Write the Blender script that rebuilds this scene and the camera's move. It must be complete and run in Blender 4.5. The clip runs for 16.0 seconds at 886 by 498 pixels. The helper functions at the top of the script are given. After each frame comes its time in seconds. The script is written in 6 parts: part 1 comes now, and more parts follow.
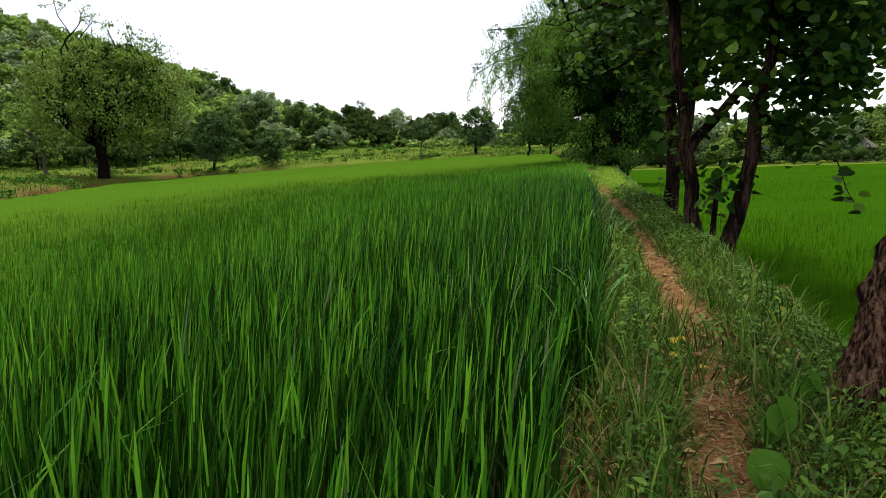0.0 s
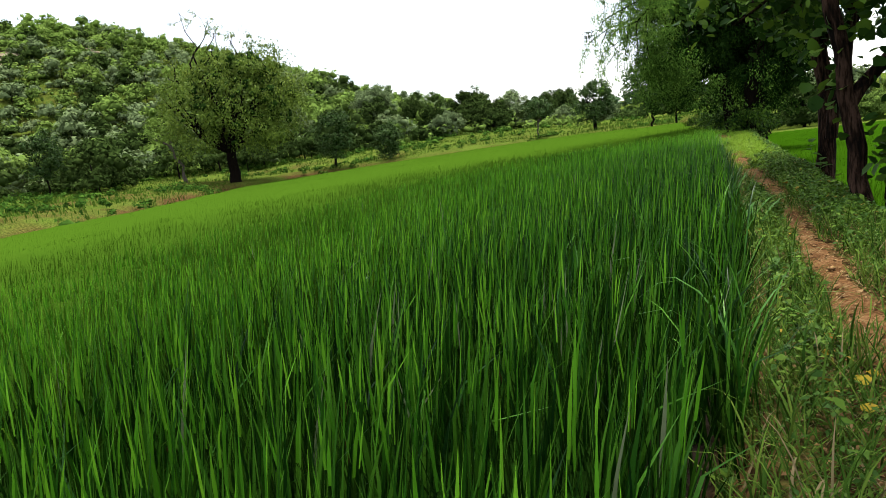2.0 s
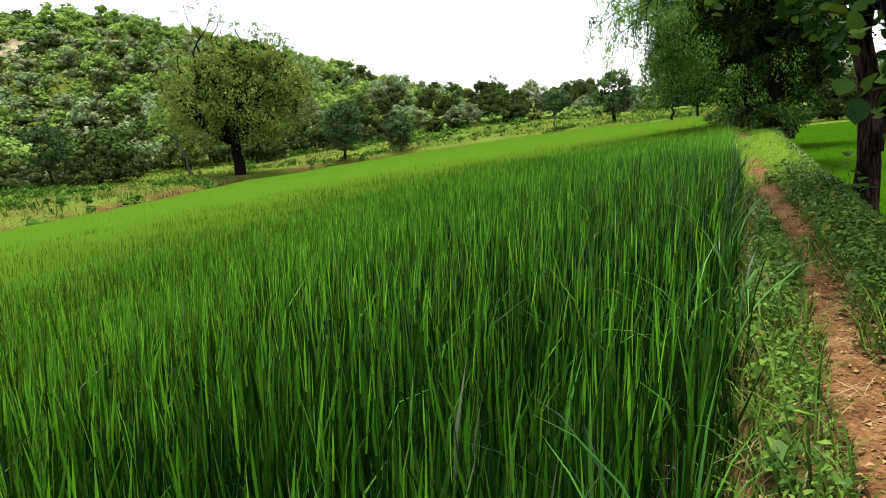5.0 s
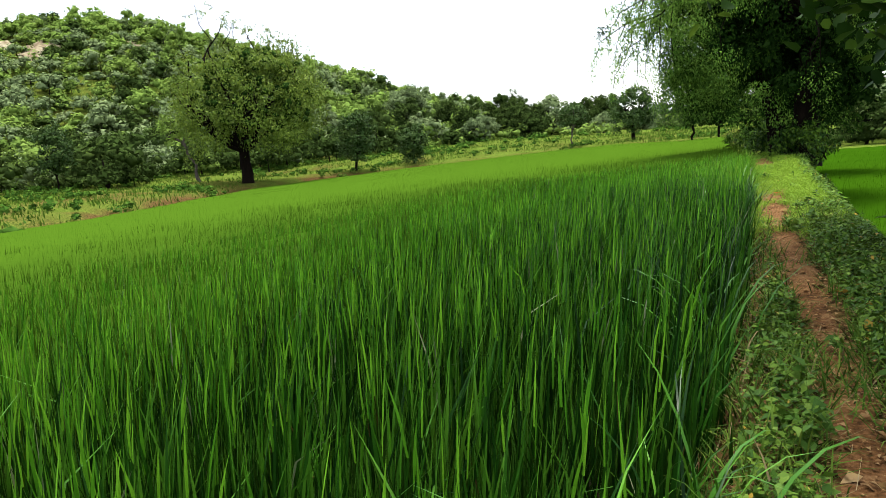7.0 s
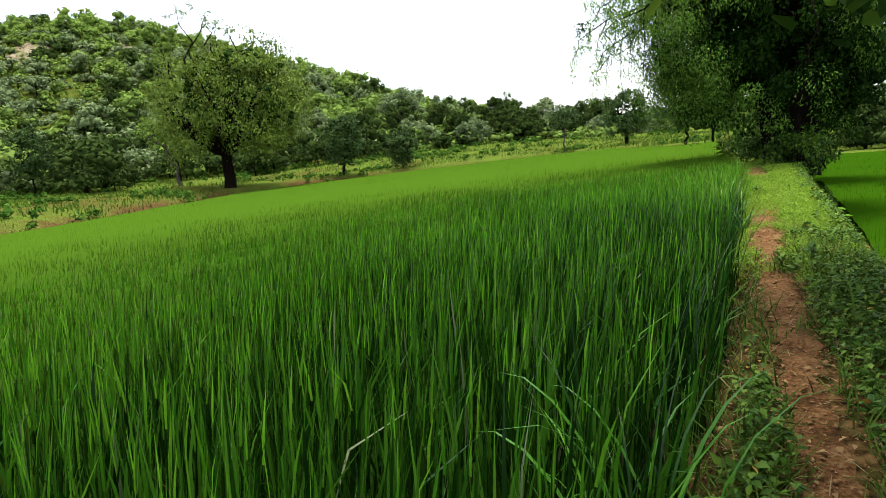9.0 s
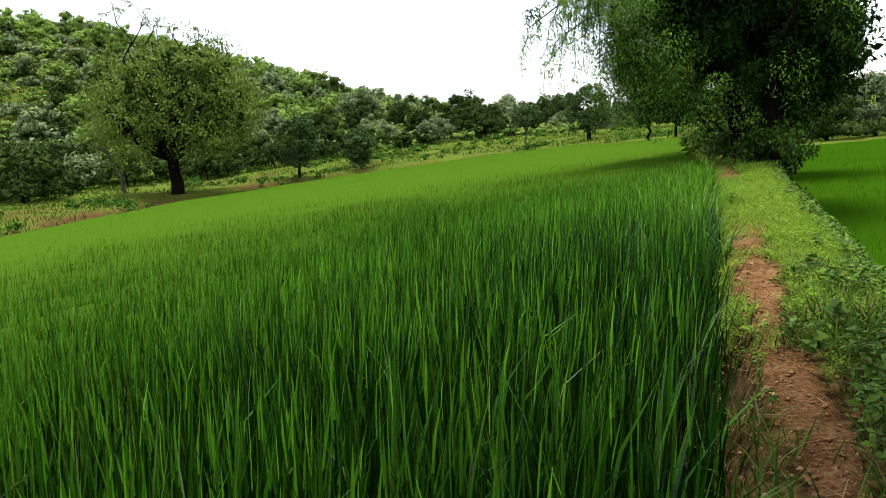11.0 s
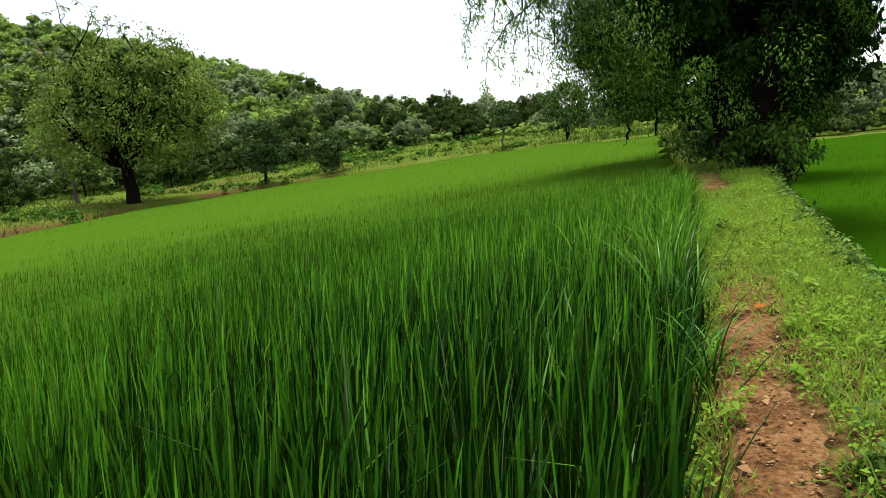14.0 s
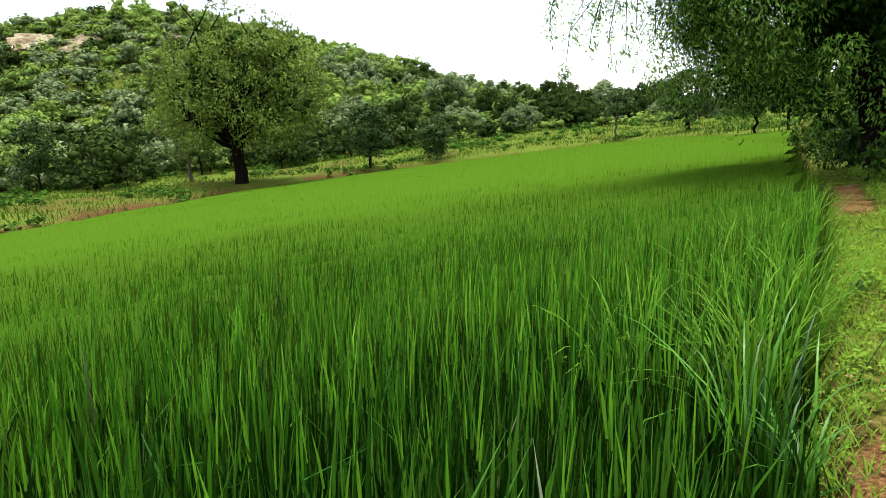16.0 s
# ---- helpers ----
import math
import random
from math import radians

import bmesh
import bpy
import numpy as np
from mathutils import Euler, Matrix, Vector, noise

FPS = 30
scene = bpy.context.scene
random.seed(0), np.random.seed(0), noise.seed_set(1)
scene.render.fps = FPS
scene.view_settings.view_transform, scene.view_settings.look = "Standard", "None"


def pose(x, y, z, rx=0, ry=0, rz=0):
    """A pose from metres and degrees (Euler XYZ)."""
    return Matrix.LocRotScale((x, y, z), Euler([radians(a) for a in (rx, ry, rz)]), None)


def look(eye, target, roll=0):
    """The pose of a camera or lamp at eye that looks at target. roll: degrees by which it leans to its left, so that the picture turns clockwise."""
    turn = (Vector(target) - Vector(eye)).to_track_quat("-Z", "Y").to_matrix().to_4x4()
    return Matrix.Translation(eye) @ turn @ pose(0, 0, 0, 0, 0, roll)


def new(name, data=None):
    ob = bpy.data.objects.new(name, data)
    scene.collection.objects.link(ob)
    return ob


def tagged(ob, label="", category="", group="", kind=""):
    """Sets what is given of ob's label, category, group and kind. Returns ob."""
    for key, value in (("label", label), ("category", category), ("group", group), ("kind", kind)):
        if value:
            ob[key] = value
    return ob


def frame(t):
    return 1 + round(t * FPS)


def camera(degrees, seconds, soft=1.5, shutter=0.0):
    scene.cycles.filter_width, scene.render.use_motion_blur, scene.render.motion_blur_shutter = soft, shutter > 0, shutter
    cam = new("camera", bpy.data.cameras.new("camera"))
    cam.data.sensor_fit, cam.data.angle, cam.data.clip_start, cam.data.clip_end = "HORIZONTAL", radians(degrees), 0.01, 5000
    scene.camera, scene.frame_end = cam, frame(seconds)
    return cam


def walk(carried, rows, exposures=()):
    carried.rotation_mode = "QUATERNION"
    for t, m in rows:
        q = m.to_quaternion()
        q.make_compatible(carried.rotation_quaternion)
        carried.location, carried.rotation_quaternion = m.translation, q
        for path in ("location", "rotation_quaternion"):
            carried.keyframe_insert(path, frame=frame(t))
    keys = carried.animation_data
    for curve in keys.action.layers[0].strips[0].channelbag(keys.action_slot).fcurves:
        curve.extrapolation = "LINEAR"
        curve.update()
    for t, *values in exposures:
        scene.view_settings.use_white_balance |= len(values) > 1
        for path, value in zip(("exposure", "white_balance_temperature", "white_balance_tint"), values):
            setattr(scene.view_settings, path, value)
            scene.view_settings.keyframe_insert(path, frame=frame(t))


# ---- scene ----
cam = camera(65.9, 16.0, soft=0.6)
PATH = [
    (0, (0.095, 0.0, 1.359), (-0.347, 1.924, 1.039), -2.4),
    (0.5, (0.137, 0.382, 1.336), (-0.426, 2.275, 1.019), -2.6),
    (1, (0.121, 0.746, 1.298), (-0.544, 2.601, 0.957), -4.3),
    (1.5, (0.098, 1.038, 1.26), (-0.647, 2.863, 0.919), -7.1),
    (2, (0.086, 1.151, 1.313), (-0.702, 2.957, 0.976), -7.3),
    (2.5, (0.104, 1.601, 1.305), (-0.712, 3.392, 0.952), -6.8),
    (3, (0.112, 2.011, 1.32), (-0.705, 3.794, 0.925), -7.1),
    (3.5, (0.145, 2.485, 1.295), (-0.656, 4.268, 0.869), -7.8),
    (4, (0.217, 3.078, 1.297), (-0.582, 4.866, 0.891), -7.3),
    (4.5, (0.271, 3.488, 1.366), (-0.561, 5.268, 0.989), -7.5),
    (7, (0.401, 6.101, 1.357), (-0.499, 7.858, 1.039), -5.5),
    (7.5, (0.411, 6.569, 1.352), (-0.495, 8.324, 1.034), -5.5),
    (8, (0.424, 7.128, 1.38), (-0.488, 8.879, 1.061), -5.6),
    (8.5, (0.438, 7.576, 1.346), (-0.469, 9.33, 1.03), -5.5),
    (9, (0.441, 8.113, 1.345), (-0.454, 9.875, 1.035), -5.4),
    (11.5, (0.166, 11.001, 1.363), (-0.594, 12.821, 1.033), -7.3),
    (12, (0.18, 11.647, 1.309), (-0.515, 13.493, 0.979), -8.1),
    (12.5, (0.19, 12.16, 1.318), (-0.476, 14.018, 0.996), -8.0),
    (13, (0.175, 12.662, 1.293), (-0.539, 14.503, 0.977), -7.5),
    (13.5, (0.147, 13.149, 1.263), (-0.605, 14.973, 0.938), -7.4),
    (14, (0.127, 13.705, 1.267), (-0.653, 15.517, 0.941), -7.3),
    (14.5, (0.128, 14.243, 1.283), (-0.69, 16.037, 0.947), -6.9),
    (15, (0.089, 14.782, 1.26), (-0.806, 16.535, 0.906), -7.0),
    (15.5, (0.075, 15.269, 1.261), (-0.905, 16.976, 0.903), -6.8),
    (16, (0.086, 15.877, 1.279), (-0.98, 17.537, 0.95), -6.0),
]
walk(cam, [(t, look(eye, target, roll)) for t, eye, target, roll in PATH], [(0, 1.24), (1.5, 1.42), (3, 1.45), (4.5, 1.86), (8, 1.68), (12.5, 1.45), (14.5, 1.42), (16, 1.74)])

# ---- sky and light ----
world = bpy.data.worlds.new("overcast_sky")
scene.world = world
world.use_nodes = True
wt = world.node_tree
wt.nodes.clear()
w_out = wt.nodes.new("ShaderNodeOutputWorld")
w_sky = wt.nodes.new("ShaderNodeTexSky")
w_sky.sky_type, w_sky.sun_disc = "NISHITA", False
w_sky.sun_elevation, w_sky.sun_rotation = radians(79), radians(-14)
w_blue = wt.nodes.new("ShaderNodeBackground")
w_blue.inputs["Strength"].default_value = 0.05
wt.links.new(w_sky.outputs[0], w_blue.inputs["Color"])
w_co = wt.nodes.new("ShaderNodeTexCoord")
w_cloud = wt.nodes.new("ShaderNodeTexNoise")
w_cloud.inputs["Scale"].default_value = 1.6
w_cloud.inputs["Detail"].default_value = 5
wt.links.new(w_co.outputs["Generated"], w_cloud.inputs["Vector"])
w_ramp = wt.nodes.new("ShaderNodeValToRGB")
w_ramp.color_ramp.elements[0].position, w_ramp.color_ramp.elements[1].position = 0.3, 0.7
w_ramp.color_ramp.elements[0].color = (0.86, 0.89, 0.93, 1)
w_ramp.color_ramp.elements[1].color = (1.0, 1.0, 1.0, 1)
wt.links.new(w_cloud.outputs["Fac"], w_ramp.inputs["Fac"])
w_white = wt.nodes.new("ShaderNodeBackground")
w_sep = wt.nodes.new("ShaderNodeSeparateXYZ")
wt.links.new(w_co.outputs["Generated"], w_sep.inputs[0])
w_up = wt.nodes.new("ShaderNodeMapRange")
w_up.inputs["From Min"].default_value, w_up.inputs["From Max"].default_value = 0.0, 1.0
w_up.inputs["To Min"].default_value, w_up.inputs["To Max"].default_value = 0.36, 0.92
wt.links.new(w_sep.outputs["Z"], w_up.inputs["Value"])
wt.links.new(w_up.outputs["Result"], w_white.inputs["Strength"])
wt.links.new(w_ramp.outputs["Color"], w_white.inputs["Color"])
w_add = wt.nodes.new("ShaderNodeAddShader")
wt.links.new(w_blue.outputs[0], w_add.inputs[0])
wt.links.new(w_white.outputs[0], w_add.inputs[1])
wt.links.new(w_add.outputs[0], w_out.inputs["Surface"])

sun_data = bpy.data.lights.new("sun", "SUN")
sun_data.energy, sun_data.angle, sun_data.color = 2.7, radians(20), (1.0, 0.96, 0.88)
sun = new("sun", sun_data)
sun.matrix_world = look((-2, 8, 42), (0, 0, 0))


# ---- materials ----
def material(name):
    m = bpy.data.materials.new(name)
    m.use_nodes = True
    nt = m.node_tree
    return m, nt, nt.nodes["Principled BSDF"], nt.nodes["Material Output"]


def ramp_node(nt, stops):
    r = nt.nodes.new("ShaderNodeValToRGB")
    els = r.color_ramp.elements
    while len(els) < len(stops):
        els.new(0.5)
    for e, (p, c) in zip(els, stops):
        e.position, e.color = p, (*c, 1)
    return r


def leaf_material(name, dark, mid, light, rough=0.5, trans=0.3, patch=0.6, dry=None, dry_at=0.97, spec=0.01, vary=0.55, under=None):
    """Foliage: hue varies leaf by leaf and in soft patches; light comes through the blade."""
    m, nt, p, out = material(name)
    geo = nt.nodes.new("ShaderNodeNewGeometry")
    noise_n = nt.nodes.new("ShaderNodeTexNoise")
    noise_n.inputs["Scale"].default_value = patch
    noise_n.inputs["Detail"].default_value = 3
    nt.links.new(geo.outputs["Position"], noise_n.inputs["Vector"])
    mixv = nt.nodes.new("ShaderNodeMath")
    mixv.operation = "MULTIPLY_ADD"
    mixv.inputs[1].default_value = vary
    nt.links.new(geo.outputs["Random Per Island"], mixv.inputs[0])
    sc = nt.nodes.new("ShaderNodeMath")
    sc.operation = "MULTIPLY_ADD"
    sc.inputs[1].default_value, sc.inputs[2].default_value = 0.5, (0.55 - vary) / 2
    nt.links.new(noise_n.outputs["Fac"], sc.inputs[0])
    nt.links.new(sc.outputs[0], mixv.inputs[2])
    stops = [(0.1, dark), (0.5, mid), (0.9, light)]
    r = ramp_node(nt, stops)
    nt.links.new(mixv.outputs[0], r.inputs["Fac"])
    col = r.outputs["Color"]
    if dry:
        gt = nt.nodes.new("ShaderNodeMath")
        gt.operation = "GREATER_THAN"
        gt.inputs[1].default_value = dry_at
        nt.links.new(geo.outputs["Random Per Island"], gt.inputs[0])
        mx = nt.nodes.new("ShaderNodeMix")
        mx.data_type = "RGBA"
        mx.inputs["B"].default_value = (*dry, 1)
        nt.links.new(gt.outputs[0], mx.inputs["Factor"])
        nt.links.new(col, mx.inputs["A"])
        col = mx.outputs["Result"]
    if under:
        # darker under-colour by attribute: shade painted deep in the crop
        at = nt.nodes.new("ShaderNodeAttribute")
        at.attribute_name = "crop_shade"
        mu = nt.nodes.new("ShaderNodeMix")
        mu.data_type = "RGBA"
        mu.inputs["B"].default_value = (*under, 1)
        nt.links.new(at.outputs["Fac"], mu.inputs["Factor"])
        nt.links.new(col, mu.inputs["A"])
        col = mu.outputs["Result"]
    nt.links.new(col, p.inputs["Base Color"])
    p.inputs["Roughness"].default_value = rough
    p.inputs["Specular IOR Level"].default_value = spec
    tr = nt.nodes.new("ShaderNodeBsdfTranslucent")
    hs = nt.nodes.new("ShaderNodeHueSaturation")
    hs.inputs["Value"].default_value = 1.25
    hs.inputs["Hue"].default_value = 0.485
    nt.links.new(col, hs.inputs["Color"])
    nt.links.new(hs.outputs["Color"], tr.inputs["Color"])
    ms = nt.nodes.new("ShaderNodeMixShader")
    ms.inputs[0].default_value = trans
    nt.links.new(p.outputs[0], ms.inputs[1])
    nt.links.new(tr.outputs[0], ms.inputs[2])
    nt.links.new(ms.outputs[0], out.inputs["Surface"])
    return m


def rough_material(name, stops, scale, rough=0.9, bump=0.4, fine=8.0, stretch=(1, 1, 1), bump_dist=0.03, spec=0.03):
    """Soil, bark, rock: colour and relief at two scales."""
    m, nt, p, out = material(name)
    co = nt.nodes.new("ShaderNodeTexCoord")
    mp = nt.nodes.new("ShaderNodeMapping")
    mp.inputs["Scale"].default_value = stretch
    nt.links.new(co.outputs["Object"], mp.inputs["Vector"])
    n1 = nt.nodes.new("ShaderNodeTexNoise")
    n1.inputs["Scale"].default_value, n1.inputs["Detail"].default_value = scale, 6
    n2 = nt.nodes.new("ShaderNodeTexNoise")
    n2.inputs["Scale"].default_value, n2.inputs["Detail"].default_value = scale * fine, 6
    for n in (n1, n2):
        nt.links.new(mp.outputs[0], n.inputs["Vector"])
    mv = nt.nodes.new("ShaderNodeMix")
    mv.inputs["Factor"].default_value = 0.5
    nt.links.new(n1.outputs["Fac"], mv.inputs["A"])
    nt.links.new(n2.outputs["Fac"], mv.inputs["B"])
    r = ramp_node(nt, stops)
    nt.links.new(mv.outputs["Result"], r.inputs["Fac"])
    nt.links.new(r.outputs["Color"], p.inputs["Base Color"])
    b = nt.nodes.new("ShaderNodeBump")
    b.inputs["Strength"].default_value, b.inputs["Distance"].default_value = bump, bump_dist
    nt.links.new(n2.outputs["Fac"], b.inputs["Height"])
    nt.links.new(b.outputs["Normal"], p.inputs["Normal"])
    p.inputs["Roughness"].default_value = rough
    p.inputs["Specular IOR Level"].default_value = spec
    return m


M_RICE = leaf_material("rice_blade", (0.0016, 0.0124, 0.0012), (0.0145, 0.0666, 0.0036), (0.0579, 0.1622, 0.0116), 0.38, 0.06, 0.35, (0.1238, 0.1485, 0.0762), 0.988, spec=0.12, vary=0.85)
M_RICE_TOP = leaf_material("rice_lit_top_leaf", (0.0169, 0.0750, 0.0037), (0.0485, 0.1670, 0.0071), (0.1215, 0.3025, 0.0159), 0.42, 0.10, 0.35, spec=0.08, vary=0.75)
# dark copy of the rice blade for shade low in the crop
M_RICE_SHADE = leaf_material("shade_rice_leaf", (0.0033, 0.0121, 0.0017), (0.0077, 0.0248, 0.0022), (0.0165, 0.0413, 0.0044), 0.7, 0.1, 0.8, (0.0440, 0.0330, 0.0110), 0.99, spec=0.0)
M_RICE_R = leaf_material("rice_blade_young", (0.0155, 0.0486, 0.0014), (0.0232, 0.0649, 0.0022), (0.0350, 0.0828, 0.0034), 0.7, 0.20, 0.25, spec=0.0)
M_GRASS = leaf_material("bund_grass", (0.0078, 0.0258, 0.0034), (0.0309, 0.0665, 0.0080), (0.1096, 0.1628, 0.0240), 0.55, 0.12, 0.9, (0.1546, 0.1187, 0.0600), 0.955)
M_LAWN = leaf_material("short_grass", (0.0671, 0.1376, 0.0114), (0.1092, 0.2021, 0.0181), (0.1560, 0.2494, 0.0304), 0.55, 0.35, 1.2, (0.1545, 0.1454, 0.0535), 0.985)
M_WEED = leaf_material("weed_leaf", (0.0092, 0.0312, 0.0038), (0.0366, 0.0842, 0.0093), (0.1052, 0.1693, 0.0194), 0.5, 0.15, 1.1, (0.1990, 0.1353, 0.0196), 0.985, spec=0.06)
M_CLOVER = leaf_material("clover_leaf", (0.0760, 0.1420, 0.0120), (0.1080, 0.1900, 0.0170), (0.1500, 0.2350, 0.0250), 0.5, 0.3, 1.1, spec=0.02, vary=0.35)
M_PALE = leaf_material("tall_grass_blade", (0.0357, 0.1085, 0.0076), (0.0595, 0.1469, 0.0116), (0.1011, 0.1979, 0.0206), 0.5, 0.25, 1.5)
M_BANK = leaf_material("bank_grass", (0.0234, 0.0570, 0.0065), (0.0453, 0.0893, 0.0099), (0.0767, 0.1236, 0.0178), 0.7, 0.2, 0.12, (0.0937, 0.0926, 0.0240), 0.94, spec=0.0)
# feathery leaf in a lit tone, then a dark copy for painted shade
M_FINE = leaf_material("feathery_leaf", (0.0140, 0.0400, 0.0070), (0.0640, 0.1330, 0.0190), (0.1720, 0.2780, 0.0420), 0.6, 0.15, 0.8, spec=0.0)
M_FINE_DARK = leaf_material("dark_feathery_leaf", (0.0031, 0.0095, 0.0019), (0.0087, 0.0238, 0.0037), (0.0250, 0.0506, 0.0066), 0.6, 0.10, 0.8, spec=0.0)
M_BROAD = leaf_material("broad_leaf", (0.0060, 0.0200, 0.0035), (0.0170, 0.0450, 0.0060), (0.0850, 0.1550, 0.0150), 0.5, 0.28, 0.6, spec=0.04)
M_SCRUB = leaf_material("scrub_leaf", (0.0128, 0.0378, 0.0056), (0.0320, 0.0765, 0.0104), (0.0680, 0.1305, 0.0184), 0.7, 0.12, 0.3, spec=0.0)
M_SEEDLING = leaf_material("seedling_leaf", (0.0248, 0.0690, 0.0056), (0.0347, 0.0900, 0.0070), (0.0465, 0.1080, 0.0098), 0.5, 0.3, 5.0, spec=0.03)
# near-black, for the shade painted in the bund tree's heart
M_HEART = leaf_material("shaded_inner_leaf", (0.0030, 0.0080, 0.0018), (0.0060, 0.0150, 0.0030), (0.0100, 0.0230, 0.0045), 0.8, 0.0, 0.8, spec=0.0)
# near-black green that paints the shade inside far crowns
M_CROWN_SHADE = leaf_material("crown_shade_leaf", (0.0080, 0.0200, 0.0040), (0.0140, 0.0320, 0.0060), (0.0240, 0.0500, 0.0090), 0.8, 0.0, 0.5, spec=0.0)
M_HILL = [
    leaf_material("hill_leaf", (0.0297, 0.0531, 0.0114), (0.0925, 0.1456, 0.0287), (0.1487, 0.2026, 0.0420), 0.8, 0.10, 0.1, spec=0.0, vary=0.2),
    leaf_material("hill_leaf_bright", (0.0407, 0.0686, 0.0137), (0.1132, 0.1808, 0.0343), (0.1858, 0.2472, 0.0572), 0.8, 0.12, 0.1, spec=0.0, vary=0.2),
    leaf_material("hill_leaf_dark", (0.0073, 0.0149, 0.0036), (0.0252, 0.0433, 0.0100), (0.0474, 0.0693, 0.0171), 0.8, 0.08, 0.1, spec=0.0, vary=0.2),
    leaf_material("hill_leaf_grey", (0.0376, 0.0581, 0.0248), (0.1045, 0.1428, 0.0604), (0.1653, 0.2011, 0.0870), 0.8, 0.10, 0.1, spec=0.0, vary=0.2),
]
M_FARWOOD = leaf_material("far_wood_leaf", (0.0400, 0.0700, 0.0350), (0.0520, 0.0850, 0.0430), (0.0660, 0.1000, 0.0520), 0.9, 0.0, 0.02, spec=0.0, vary=0.1)
# tone of the lit crop tops; under is its shaded tone
M_RICE_LIT = leaf_material("rice_lit_tops", (0.0190, 0.0518, 0.0032), (0.0319, 0.0712, 0.0047), (0.0490, 0.0908, 0.0076), 0.8, 0.08, 9.0, spec=0.0, under=(0.0067, 0.0213, 0.0024))
M_LTREE = leaf_material("mahua_leaf", (0.0312, 0.0594, 0.0077), (0.0690, 0.1102, 0.0132), (0.1336, 0.1823, 0.0253), 0.6, 0.15, 0.25, spec=0.05)
M_DARKTREE = leaf_material("dark_tree_leaf", (0.0143, 0.0333, 0.0078), (0.0286, 0.0571, 0.0129), (0.0500, 0.0857, 0.0207), 0.6, 0.12, 0.3, spec=0.05)
M_STRAW = leaf_material("dry_straw", (0.0900, 0.0620, 0.0300), (0.1700, 0.1250, 0.0620), (0.2700, 0.2150, 0.1150), 0.7, 0.1, 3.0)
M_DRY = leaf_material("dead_leaf", (0.0900, 0.0480, 0.0200), (0.1700, 0.0980, 0.0430), (0.2700, 0.1850, 0.0880), 0.8, 0.1, 3.0)
M_YELLOW = leaf_material("yellowed_leaf", (0.2100, 0.1320, 0.0120), (0.3000, 0.2040, 0.0180), (0.2700, 0.2400, 0.0360), 0.6, 0.3, 3.0)
M_ORANGE = leaf_material("orange_leaf", (0.1500, 0.0420, 0.0100), (0.2300, 0.0720, 0.0120), (0.2800, 0.1100, 0.0200), 0.6, 0.3, 3.0)
M_BARK = rough_material("bark", [(0.42, (0.0070, 0.0045, 0.0035)), (0.5, (0.0520, 0.0260, 0.0150)), (0.6, (0.1500, 0.0860, 0.0520))], 15.0, 0.95, 1.0, 4.0, (1, 1, 0.22), 0.05, 0.02)
M_BARKD = rough_material("dark_bark", [(0.3, (0.0022, 0.0017, 0.0013)), (0.55, (0.0063, 0.0045, 0.0032)), (0.8, (0.0144, 0.0100, 0.0073))], 4.0, 0.95, 0.8, 4.0, (1, 1, 0.3), 0.03)
M_BARKR = rough_material("reddish_dark_bark", [(0.41, (0.0035, 0.0027, 0.0022)), (0.5, (0.0130, 0.0075, 0.0052)), (0.6, (0.0420, 0.0240, 0.0165))], 8.0, 0.95, 1.0, 4.0, (1, 1, 0.22), 0.04, 0.02)
M_BARKG = rough_material("grey_bark", [(0.3, (0.0300, 0.0250, 0.0200)), (0.55, (0.0700, 0.0600, 0.0500)), (0.8, (0.1300, 0.1150, 0.0950))], 4.0, 0.95, 0.7, 4.0, (1, 1, 0.3), 0.03)
M_PATH = rough_material("trodden_earth", [(0.36, (0.0338, 0.0164, 0.0065)), (0.5, (0.1013, 0.0479, 0.0179)), (0.63, (0.1688, 0.0935, 0.0412))], 4.0, 0.95, 1.0, 11.0, (1, 1, 1), 0.025)
M_CLOD = rough_material("earth_clod", [(0.4, (0.1100, 0.0560, 0.0240)), (0.5, (0.1900, 0.1020, 0.0430)), (0.62, (0.2600, 0.1550, 0.0750))], 20.0, 0.95, 0.5, 4.0, bump_dist=0.002)
M_ROCK = rough_material("weathered_rock", [(0.38, (0.0968, 0.0694, 0.0408)), (0.5, (0.1879, 0.1522, 0.0961)), (0.62, (0.2391, 0.2183, 0.1455))], 0.5, 0.9, 0.4, 7.0, (1, 1, 2.0), 0.08)
M_THATCH = rough_material("thatch", [(0.3, (0.0500, 0.0450, 0.0375)), (0.7, (0.1200, 0.1100, 0.0900))], 6.0, 0.95, 0.8)
M_MUDWALL = rough_material("mud_wall", [(0.3, (0.1100, 0.0850, 0.0600)), (0.7, (0.1800, 0.1450, 0.1100))], 2.0, 0.95, 0.4)


